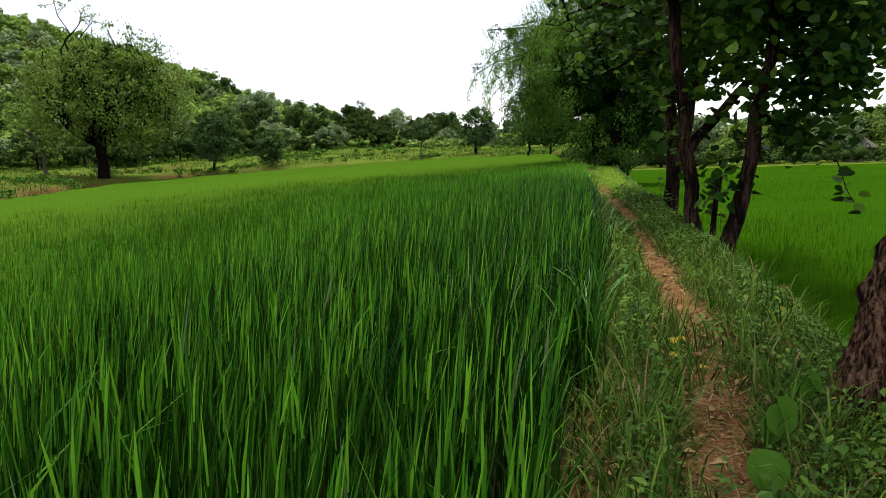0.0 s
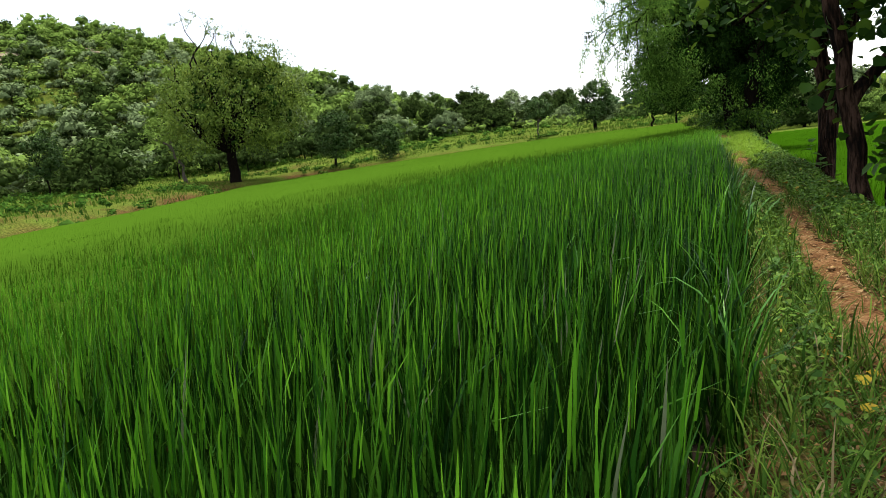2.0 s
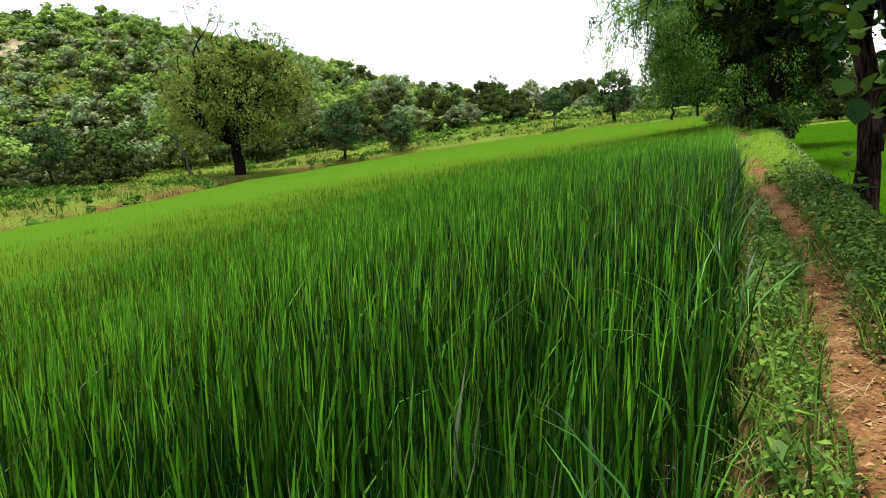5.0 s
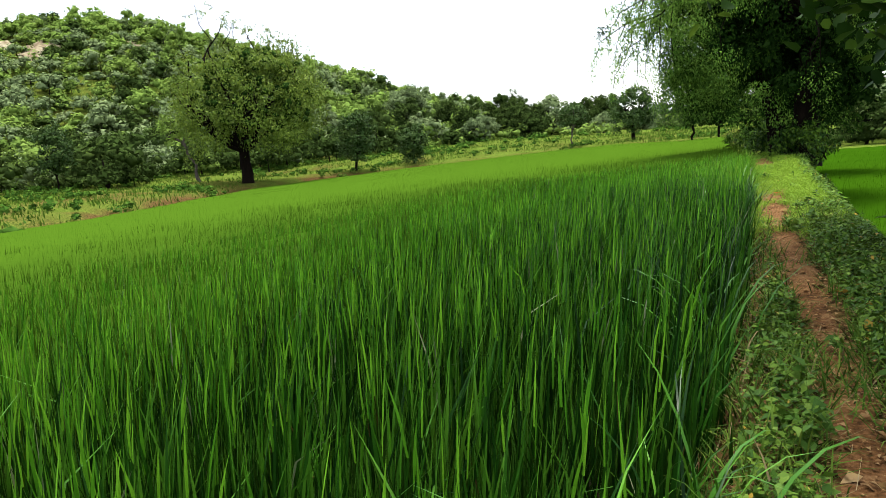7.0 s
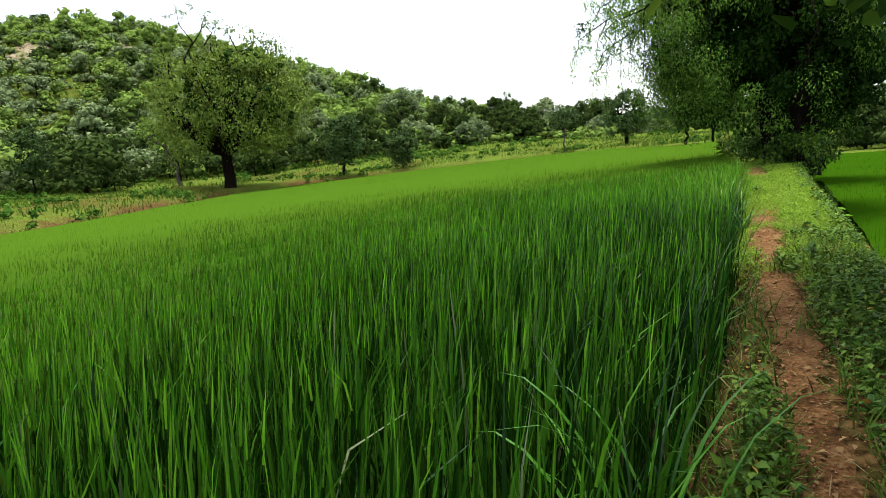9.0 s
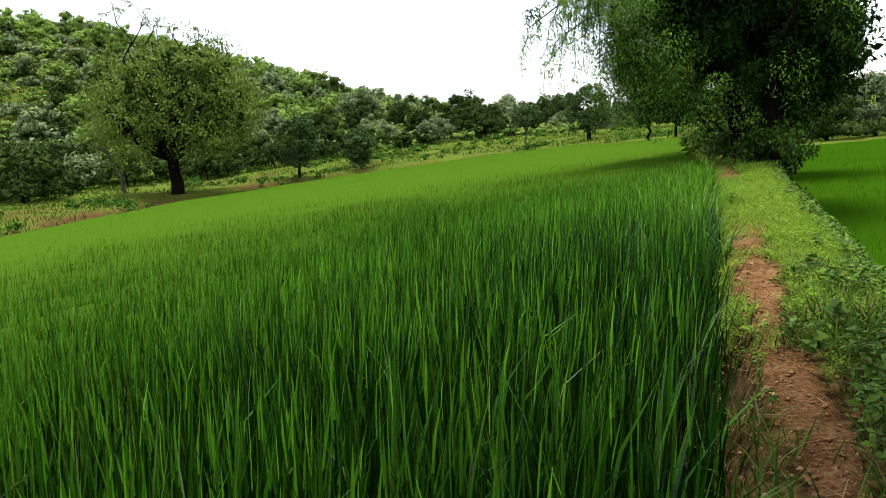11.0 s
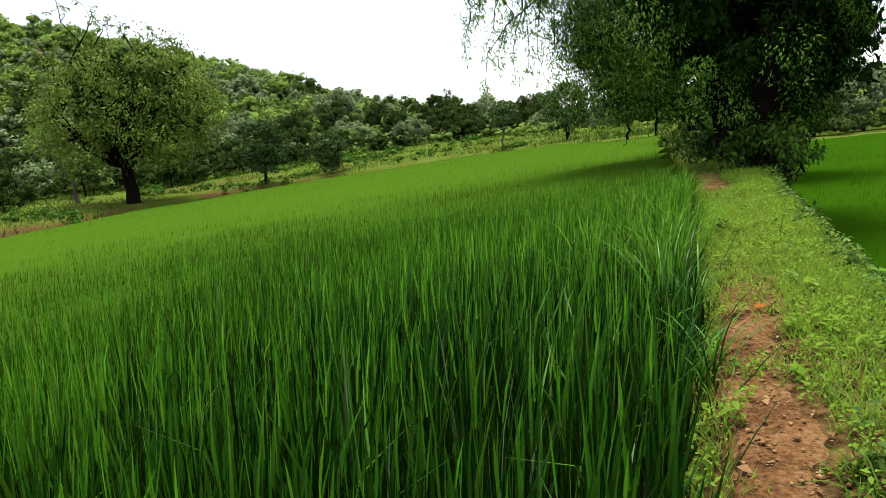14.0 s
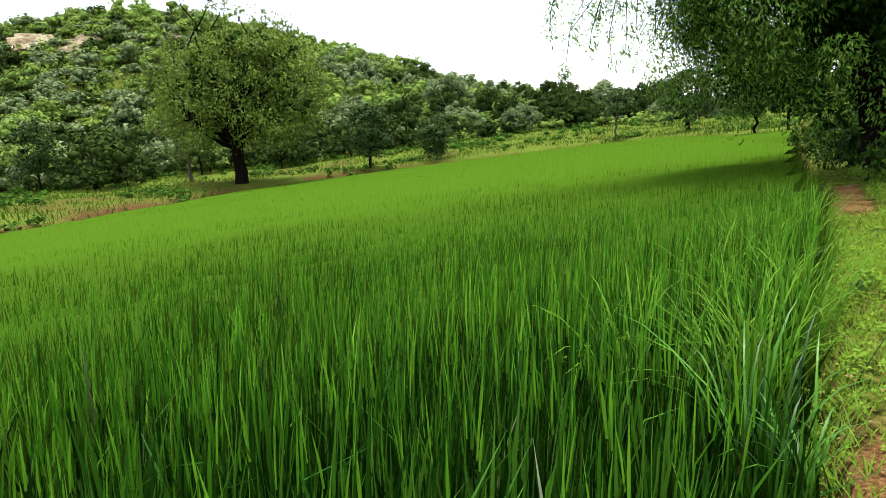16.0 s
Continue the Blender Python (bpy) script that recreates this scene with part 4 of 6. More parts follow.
def tree(name, x, y, label, height, trunk_r, crown_c, crown_r, clump_n, clump_r, per, leaf, m_leaf, m_bark, seed, lean=(0, 0), fork=0.35, limbs=6, group="", droop=0.0, shape=0.5, low=-0.75, z=None, sprigs=0, flat=0.75, core=0.0, far=False):
    """A tree: tapered trunk with limbs, and a crown of many leaves. crown_c and crown_r are shares of the height."""
    rg = np.random.default_rng(seed)
    z0 = float(ground_z(x, y)) - 0.05 if z is None else z
    ob = base(name, x, y, z0, label, "tree", group)
    fz = fork * height
    lx, ly = lean
    top = np.array([lx * fz, ly * fz, fz])
    stem = bend((0, 0, -0.2), top, rg, 0, 0.03, 7)
    rad = np.linspace(trunk_r, trunk_r * 0.72, 7)
    rad[0], rad[1] = trunk_r * 1.22, trunk_r * 1.05
    wood = [("trunk", [tube(stem, rad, 9, 0.06, rg)])]
    cc = np.array([lx * height * crown_c, ly * height * crown_c, height * crown_c])
    rx, rz = crown_r[0] * height, crown_r[1] * height
    cl = crown_clumps(cc, rx, rx, rz, clump_n, rg, low, 0.35, 0.55)
    pick = cl[rg.permutation(len(cl))[: limbs * 3]]
    for k in range(min(limbs, len(pick))):
        mid = top + (pick[k] - top) * 0.55 + rg.normal(0, 0.05 * rx, 3)
        line = bend(top - (0, 0, rg.uniform(0, 0.15) * fz), mid, rg, 0.06, 0.05, 5)
        r0 = trunk_r * rg.uniform(0.38, 0.6)
        limb = [tube(line, np.linspace(r0, r0 * 0.55, 5), 6)]
        for e in (pick[k], pick[(k + limbs) % len(pick)]):
            limb.append(tube(bend(line[-1], mid + (e - mid) * 1.0, rg, 0.03, 0.08, 5), np.linspace(r0 * 0.5, r0 * 0.12, 5), 5))
        wood.append(("limb", limb))
    extra = []
    for k in range(sprigs):
        a = rg.uniform(0, 6.28)
        s = cc + np.array([np.cos(a) * rx * 0.45, np.sin(a) * rx * 0.45, rz * 0.55])
        e = s + np.array([rg.normal(0, 0.08) * height, rg.normal(0, 0.05) * height, rg.uniform(0.10, 0.24) * height])
        line = bend(s, e, rg, 0, 0.08, 6)
        wood.append(("top_branch", [tube(line, np.linspace(trunk_r * 0.14, trunk_r * 0.03, 6), 5)]))
        for q in (3, 4, 5, 5):
            extra.append(line[q] + rg.normal(0, 0.02 * height, 3))
    timber(ob, wood, m_bark)
    lf = [foliage(cl, clump_r * height * rg.uniform(0.6, 1.3, len(cl)), per, leaf, rg, flat, droop, shape, cc - (0, 0, 0.3 * rz), far)]
    if extra:
        ex = np.array(extra)
        lf.append(foliage(ex, np.full(len(ex), 0.042 * height), max(6, per // 2), leaf * 0.9, rg, 0.6, 0, shape))
    nq, nt_ = sum(len(c[1]) for c in lf), sum(len(c[2]) for c in lf)
    # dark lumps behind the leaves: shade within the crown, put in as colour
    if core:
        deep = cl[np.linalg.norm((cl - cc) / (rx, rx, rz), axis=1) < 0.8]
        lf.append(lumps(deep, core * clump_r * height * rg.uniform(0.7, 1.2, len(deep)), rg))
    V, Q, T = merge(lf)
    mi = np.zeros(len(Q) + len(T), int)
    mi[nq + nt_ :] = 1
    part("crown", mesh_np("crown", V, Q, T, (m_leaf, M_CROWN_SHADE), mi), ob)
    return ob


# the large tree on the bund, feathery leaves hanging low on all sides
def build_bund_tree():
    rg = np.random.default_rng(71)
    x, y = 0.75, 28.5
    z = float(ground_z(x, y))
    ob = base("neem_tree", x, y, z, "large dense feathery-leaved tree with drooping branches on the bund", "tree")
    wood = []
    stem = bend((0, 0, -0.3), (0.55, 0.2, 4.2), rg, 0, 0.02, 8)
    r = np.linspace(0.38, 0.28, 8)
    r[0], r[1] = 0.6, 0.44
    wood.append(("trunk", [tube(stem, r, 10, 0.06, rg)]))
    stem2 = bend((-0.5, 0.5, -0.3), (-1.1, 0.9, 3.8), rg, 0, 0.03, 7)
    wood.append(("side_trunk", [tube(stem2, np.linspace(0.3, 0.18, 7), 8, 0.06, rg)]))
    tips, fringe = [], []
    for k in range(26):
        a = k * 2.399 + rg.normal(0, 0.15)
        out = rg.uniform(2.4, 5.2) if k % 3 else rg.uniform(1.0, 3.0)
        start = (stem if k % 2 else stem2)[-1] * rg.uniform(0.72, 1.0)
        end = np.array([np.cos(a) * out * 0.72 - 0.4, np.sin(a) * out + 0.4, rg.uniform(4.0, 8.2) - 0.15 * out])
        line = bend(start, end, rg, 0.14, 0.04, 7)
        limb = [tube(line, np.linspace(0.12, 0.03, 7), 6)]
        tips += [line[4], line[5], line[6]]
        hang = end + np.array([np.cos(a) * 0.5, np.sin(a) * 0.5, -rg.uniform(1.0, 2.6)])
        l2 = bend(end, hang, rg, 0.1, 0.05, 6)
        limb.append(tube(l2, np.linspace(0.03, 0.008, 6), 4))
        wood.append(("branch", limb))
        tips += list(l2[1:])
    # the long branch that hangs out over the rice
    for e in ((-5.5, -0.4, 3.9), (-5.1, 0.8, 3.6), (-4.7, -1.0, 4.6), (-4.2, -1.6, 4.1), (-4.9, 1.8, 4.4), (-4.4, 0.2, 5.2), (-4.9, -0.6, 5.6), (-4.0, 1.0, 5.9)):
        line = bend(stem[-2], e, rg, 0.16, 0.03, 8)
        limb = [tube(line, np.linspace(0.07, 0.012, 8), 6)]
        wood.append(("hanging_branch", limb))
        tips += list(line[3:]) + [p + rg.normal(0, 0.22, 3) for p in line[3:]]
        for q in (5, 6, 7):
            l2 = bend(line[q], line[q] + np.array([rg.normal(-0.25, 0.3), rg.normal(0, 0.4), -rg.uniform(0.8, 2.0)]), rg, 0.05, 0.05, 5)
            limb.append(tube(l2, np.linspace(0.02, 0.006, 5), 4))
            fringe += list(l2[1:])
    timber(ob, wood, M_BARKD, split=True)
    n_leafy = len(tips)
    tips = np.array(tips + fringe)
    cl = [tips]
    body = crown_clumps((-0.45, 0.6, 5.2), 3.0, 3.8, 4.6, 330, rg, -1.0, 0.15)
    body = body[body[:, 2] > 1.1]
    cl.append(body)
    skirt = crown_clumps((-0.05, 0.3, 2.3), 1.75, 2.2, 1.7, 150, rg, -1.0, 0.3)
    cl.append(skirt[(skirt[:, 2] > 0.55) & ((skirt[:, 0] > -0.7) | (skirt[:, 2] > 1.5))])
    cl.append(crown_clumps((1.4, 0.0, 3.0), 0.8, 1.3, 1.5, 56, rg, -1.0, 0.2))
    cl.append(crown_clumps((-2.8, 0.2, 4.2), 1.4, 2.0, 2.6, 270, rg, -1.0, 0.2))
    cl.append(crown_clumps((-3.1, 0.6, 2.7), 0.8, 1.5, 1.2, 46, rg, -1.0, 0.2))
    cl = np.concatenate(cl)
    sizes = rg.uniform(0.28, 0.62, len(cl))
    sizes[: len(tips)] = rg.uniform(0.18, 0.40, len(tips))
    heart = np.array((-0.3, 0.6, 3.4))
    nt_ = len(tips)
    far_out = np.zeros(len(cl), bool)
    far_out[n_leafy:nt_] = True
    # an open hollow before the trunk, as under any big spreading tree
    keep = cl[:, 0] < 1.80 - 0.10 * (cl[:, 2] - 2.5)
    cl, sizes, far_out = cl[keep], sizes[keep], far_out[keep]
    hollow = (np.abs(cl[:, 0] - 0.35) < 0.7) & (cl[:, 1] < 0.6) & (cl[:, 2] > 0.7) & (cl[:, 2] < 5.0) & (rg.random(len(cl)) < 0.72)
    cl, sizes, far_out = cl[~hollow], sizes[~hollow], far_out[~hollow]
    # bright leaf copy (young) outside, mostly on the left; dark copy within: painted light
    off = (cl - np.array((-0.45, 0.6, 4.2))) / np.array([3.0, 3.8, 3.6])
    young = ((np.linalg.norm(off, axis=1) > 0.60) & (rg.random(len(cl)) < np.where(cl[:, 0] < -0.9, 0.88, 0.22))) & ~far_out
    shaded = ~young & ~far_out
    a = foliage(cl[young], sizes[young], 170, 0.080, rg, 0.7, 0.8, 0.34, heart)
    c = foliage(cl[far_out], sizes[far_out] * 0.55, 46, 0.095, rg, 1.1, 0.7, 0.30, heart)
    b = foliage(cl[shaded], sizes[shaded], 150, 0.092, rg, 0.75, 0.7, 0.40, heart)
    # near-black leaves that put shade into the heart of the crown
    inner = cl[shaded & (np.linalg.norm((cl - np.array((0.0, 0.7, 4.6))) / np.array([2.9, 3.6, 4.6]), axis=1) < 0.95)]
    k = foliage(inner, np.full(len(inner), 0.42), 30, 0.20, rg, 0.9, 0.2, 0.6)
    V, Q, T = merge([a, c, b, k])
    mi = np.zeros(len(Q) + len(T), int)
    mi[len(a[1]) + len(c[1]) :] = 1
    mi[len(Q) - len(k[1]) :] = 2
    part("crown", mesh_np("crown", V, Q, T, (M_FINE, M_FINE_DARK, M_HEART), mi), ob)
    # undergrowth round its foot
    ug = crown_clumps((0.05, -1.25, 0.32), 0.78, 1.0, 0.7, 62, rg, -0.6, 0.3)
    V, Q, T = foliage(ug, rg.uniform(0.14, 0.3, len(ug)), 34, 0.11, rg, 0.8, 0.4, 0.45)
    twigs = [tube(bend((0.15 + rg.normal(0, 0.2), -1.2 + rg.normal(0, 0.2), -0.1), ug[k], rg, 0.05, 0.05, 5), np.linspace(0.016, 0.005, 5), 5) for k in range(0, len(ug), 5)]
    bush = base("undergrowth_bush", x, y, z, "dark leafy undergrowth round the foot of the bund tree", "bush")
    tagged(part("leafage", mesh_np("leafage", V, Q, T, (M_BROAD,)), bush), "dark green leaves", kind="stuff")
    part("stem", mesh_np("stem", *merge(twigs), (M_BARKD,)), bush, "thin dark stems")
    for bx, by, bs in ((-0.1, 30.4, 0.7), (-0.5, 32.4, 0.8), (-1.0, 35.0, 0.8), (-0.2, 38.0, 0.9)):
        bz = float(ground_z(bx, by))
        ug = crown_clumps((0, 0, 0.45 * bs), 0.75 * bs, 0.9 * bs, 0.75 * bs, 46, rg, -0.8, 0.25)
        V, Q, T = foliage(ug, rg.uniform(0.14, 0.30, len(ug)) * bs, 40, 0.11, rg, 0.8, 0.4, 0.45)
        twigs = [tube(bend((rg.normal(0, 0.1), rg.normal(0, 0.1), -0.1), ug[k], rg, 0.05, 0.05, 5), np.linspace(0.014, 0.005, 5), 5) for k in range(0, len(ug), 5)]
        bush = base("undergrowth_bush", bx, by, bz, "dark leafy shrub in the shade behind the bund tree", "bush", "shrubs in the tree's shade")
        tagged(part("leafage", mesh_np("leafage", V, Q, T, (M_BROAD,)), bush), "dark green leaves", kind="stuff")
        part("stem", mesh_np("stem", *merge(twigs), (M_BARKD,)), bush, "thin dark stems")
    x, y = x + 0.34, y - 3.9
    z = float(ground_z(x, y))
    ug = crown_clumps((0, 0, 0.16), 0.24, 0.6, 0.32, 22, rg, -0.9, 0.3)
    V, Q, T = foliage(ug, rg.uniform(0.12, 0.24, len(ug)), 34, 0.10, rg, 0.8, 0.5, 0.45)
    twigs = [tube(bend((rg.normal(0, 0.05), rg.normal(0, 0.15), -0.1), ug[k], rg, 0.05, 0.05, 5), np.linspace(0.010, 0.004, 5), 5) for k in range(0, len(ug), 4)]
    bush = base("undergrowth_bush", x, y, z, "low dark leafy bush on the bund's shoulder before the big tree", "bush")
    tagged(part("leafage", mesh_np("leafage", V, Q, T, (M_BROAD,)), bush), "dark green leaves", kind="stuff")
    part("stem", mesh_np("stem", *merge(twigs), (M_BARKD,)), bush, "thin dark stems")


build_bund_tree()


def rounded_leaves(p, size, rg, flat=0.5):
    """Broad rounded leaves of six corners, hanging a little."""
    n = len(p)
    along = np.stack([rg.normal(size=n), rg.normal(size=n), rg.normal(-0.6, 0.4, n)], 1)
    along /= np.linalg.norm(along, axis=1, keepdims=True)
    nor = np.stack([rg.normal(0, flat, n), rg.normal(0, flat, n), np.ones(n)], 1)
    side = np.cross(nor, along)
    side /= np.linalg.norm(side, axis=1, keepdims=True)
    up = np.cross(along, side)
    V = np.empty((n, 6, 3))
    for k, (a, s, u) in enumerate(((-0.5, 0, 0), (-0.25, 0.42, 0.06), (0.2, 0.40, 0.03), (0.55, 0, -0.1), (0.2, -0.40, 0.03), (-0.25, -0.42, 0.06))):
        V[:, k] = p + (along * a + side * s + up * u) * size[:, None]
    o = (np.arange(n) * 6)[:, None]
    q = np.concatenate([o + [[0, 1, 2, 3]], o + [[0, 3, 4, 5]]])
    return V.reshape(-1, 3), q, np.zeros((0, 3), int)


def build_bund_pair():
    """Two broad-leaved trees on the bund's edge: one straight, one of two splayed stems."""
    rg = np.random.default_rng(72)
    x, y = 1.36, 12.9
    z = float(ground_z(x, y))
    ob = base("straight_trunk_tree", x, y, z - 0.1, "straight dark-barked tree with broad rounded leaves on the bund", "tree")
    wood = []
    stem = bend((0, 0, -0.2), (0.12, 0.25, 3.6), rg, 0, 0.012, 9)
    r = np.linspace(0.135, 0.105, 9)
    r[0], r[1] = 0.22, 0.155
    wood.append(("trunk", [tube(stem, r, 10, 0.05, rg)]))
    side = bend((0.10, -0.05, 0.9), (0.52, -0.1, 3.5), rg, -0.06, 0.02, 6)
    wood.append(("side_stem", [tube(side, np.linspace(0.085, 0.075, 6), 8, 0.04, rg)]))
    tips = []
    for k in range(18):
        a = k * 2.399
        out = rg.uniform(0.7, 2.1)
        s = (stem if k % 2 else side)[-1 - (k % 3)]
        e = s + np.array([np.cos(a) * out, np.sin(a) * out, rg.uniform(-0.5, 2.4)])
        ln = bend(s, e, rg, 0.12, 0.05, 6)
        wood.append(("branch", [tube(ln, np.linspace(0.055, 0.012, 6), 5)]))
        tips += list(ln[2:])
    timber(ob, wood, M_BARKR)
    tips = np.array(tips)
    body = crown_clumps((0.35, 0.4, 4.3), 2.5, 3.0, 2.2, 260, rg, -0.95, 0.1)
    cl = np.concatenate([tips, body])
    cl = cl[(cl[:, 2] > 2.2) & (cl[:, 0] > -1.7) & ((cl[:, 0] > -0.9) | (cl[:, 2] > 2.9)) & ((cl[:, 2] < 4.3) | (rg.random(len(cl)) < 0.4))]
    p = np.repeat(cl, 26, 0) + rg.normal(0, 0.20, (len(cl) * 26, 3))
    V, Q, T = rounded_leaves(p, rg.uniform(0.08, 0.18, len(p)), rg)
    part("crown", mesh_np("crown", V, Q, T, (M_BROAD,)), ob)

    x, y = 1.58, 9.5
    z = float(ground_z(x, y))
    ob = base("splayed_tree", x, y, z - 0.1, "small tree with two splayed reddish stems and broad leaves", "tree")
    wood = []
    s1 = np.concatenate([bend((-0.06, 0.1, -0.2), (-0.30, 0.25, 1.45), rg, 0, 0.015, 6), bend((-0.34, 0.27, 1.7), (-0.50, 0.4, 3.6), rg, 0, 0.015, 5)])
    wood.append(("stem", [tube(s1, np.linspace(0.105, 0.075, 11), 8, 0.05, rg)]))
    wood.append(("branch", [tube(bend((-0.32, 0.26, 1.55), (0.45, 0.5, 2.45), rg, 0.05, 0.02, 6), np.linspace(0.075, 0.055, 6), 7)]))
    s2 = np.concatenate([bend((0.05, -0.02, -0.2), (0.36, 0.1, 0.95), rg, 0, 0.015, 5), bend((0.42, 0.12, 1.2), (0.75, 0.3, 3.2), rg, 0, 0.02, 6)])
    wood.append(("stem", [tube(s2, np.linspace(0.115, 0.07, 11), 8, 0.05, rg)]))
    wood.append(("branch", [tube(bend((-0.02, 0.0, -0.1), (0.1, 0.15, 1.25), rg, 0, 0.02, 5), np.linspace(0.045, 0.03, 5), 6)]))
    tips = [np.array((0.1, 0.15, 1.3)), np.array((0.12, 0.2, 1.15)), np.array((0.02, 0.2, 1.05)), np.array((0.3, 0.25, 1.2)), np.array((0.2, 0.3, 0.95)), np.array((0.0, 0.1, 1.2))]
    for s, e in ((s2[-3], (1.55, 0.3, 2.2)), (s2[-2], (1.9, 0.5, 2.75)), (s2[-2], (1.3, -0.1, 2.6)), (s2[-4], (1.25, 0.45, 1.75)), (s2[-1], (2.2, 0.2, 3.2)), (s2[-1], (1.1, 0.7, 3.6)), (s1[-1], (-0.9, 0.1, 4.2)), (s1[-1], (0.1, 0.3, 4.4)), (s2[-1], (0.4, -0.4, 3.9)), (s2[-1], (1.6, -0.6, 3.5))):
        ln = bend(s, e, rg, 0.08, 0.04, 6)
        wood.append(("branch", [tube(ln, np.linspace(0.045, 0.010, 6), 5)]))
        tips += list(ln[2:])
        tips += [ln[-1] + rg.normal(0, 0.18, 3) for _ in range(3)]
    # a single leafy spray hanging out over the lower field
    ln = bend((1.25, 0.45, 1.75), (1.78, 0.35, 0.86), rg, 0.10, 0.03, 7)
    wood.append(("branch", [tube(ln, np.linspace(0.012, 0.005, 7), 4)]))
    spray = ln[-3:]
    timber(ob, wood, M_BARKR)
    tips = np.array(tips)
    p = np.concatenate([np.repeat(tips, 15, 0) + rg.normal(0, 0.17, (len(tips) * 15, 3)), np.repeat(spray, 5, 0) + rg.normal(0, 0.07, (15, 3))])
    body = crown_clumps((0.75, 0.5, 3.0), 1.7, 1.3, 1.5, 90, rg, -0.95, 0.1)
    body = body[body[:, 2] > 1.75]
    # high clumps out of view, added to shade the bund beneath
    over = crown_clumps((0.5, 0.6, 4.6), 1.9, 2.3, 1.0, 110, rg, -0.95, 0.1)
    body = np.concatenate([body, over[over[:, 2] > 3.7]])
    p = np.concatenate([p, np.repeat(body, 24, 0) + rg.normal(0, 0.2, (len(body) * 24, 3))])
    p = np.concatenate([p, np.repeat(tips[tips[:, 2] > 2.2], 14, 0) + rg.normal(0, 0.22, (int((tips[:, 2] > 2.2).sum()) * 14, 3))])
    p = p[(p[:, 0] > -0.75) | (p[:, 2] > 3.4)]
    V, Q, T = rounded_leaves(p, rg.uniform(0.08, 0.18, len(p)), rg)
    part("crown", mesh_np("crown", V, Q, T, (M_BROAD,)), ob)


build_bund_pair()


def build_near_tree():
    """The thick leaning trunk beside the path; its crown overhead is unseen, added for shade."""
    rg = np.random.default_rng(73)
    x, y = 1.40, 3.45
    z = float(ground_z(x, y))
    ob = base("leaning_tree", x, y, z - 0.1, "thick leaning tree trunk with rough reddish-brown bark beside the path", "tree")
    hgt = np.linspace(0, 1, 90)
    stem = np.stack([0.75 * hgt + 0.05 * np.sin(hgt * 3.0), 0.35 * hgt, -0.1 + 3.5 * hgt], 1)
    r = 0.225 - 0.045 * hgt + 0.10 * np.exp(-hgt * 14)
    V, Q, T = tube(stem, r, 72)
    # furrowed bark: ridges that run up the stem
    ang = np.arctan2(V[:, 1], V[:, 0] - 0.2 * V[:, 2])
    ridge = np.abs(fbm(ang * 8.0, V[:, 2] * 1.6, 1.0, 81) - 0.5) * 1.1 + 0.7 * np.abs(fbm(ang * 15.0, V[:, 2] * 5.0, 1.0, 83) - 0.5) - 0.2
    c = stem[np.repeat(np.arange(90), 72)]
    out = V - c
    V = V + out * (ridge * 0.85)[:, None]
    wood = [("trunk", [(V, Q, T)])]
    tips = []
    for k in range(9):
        a = k * 2.399 + 0.4
        e = stem[-1] + np.array([np.cos(a) * rg.uniform(1.2, 3.2) - 0.6, np.sin(a) * rg.uniform(1.2, 3.2), rg.uniform(0.8, 2.4)])
        ln = bend(stem[-1], e, rg, 0.1, 0.05, 6)
        wood.append(("branch", [tube(ln, np.linspace(0.08, 0.015, 6), 6)]))
        tips += list(ln[2:])
    timber(ob, wood, M_BARK, "furrowed reddish-brown bark")
    tips = np.array(tips)
    # crown out of view, sized by the shade it casts
    cl = np.concatenate([tips, crown_clumps((0.9, 0.2, 5.5), 2.6, 2.4, 1.7, 120, rg, -0.9, 0.1)])
    p = np.repeat(cl, 34, 0) + rg.normal(0, 0.30, (len(cl) * 34, 3))
    p = p[p[:, 2] > 3.5]
    V, Q, T = rounded_leaves(p, rg.uniform(0.10, 0.20, len(p)), rg)
    part("crown", mesh_np("crown", V, Q, T, (M_BROAD,)), ob)


build_near_tree()



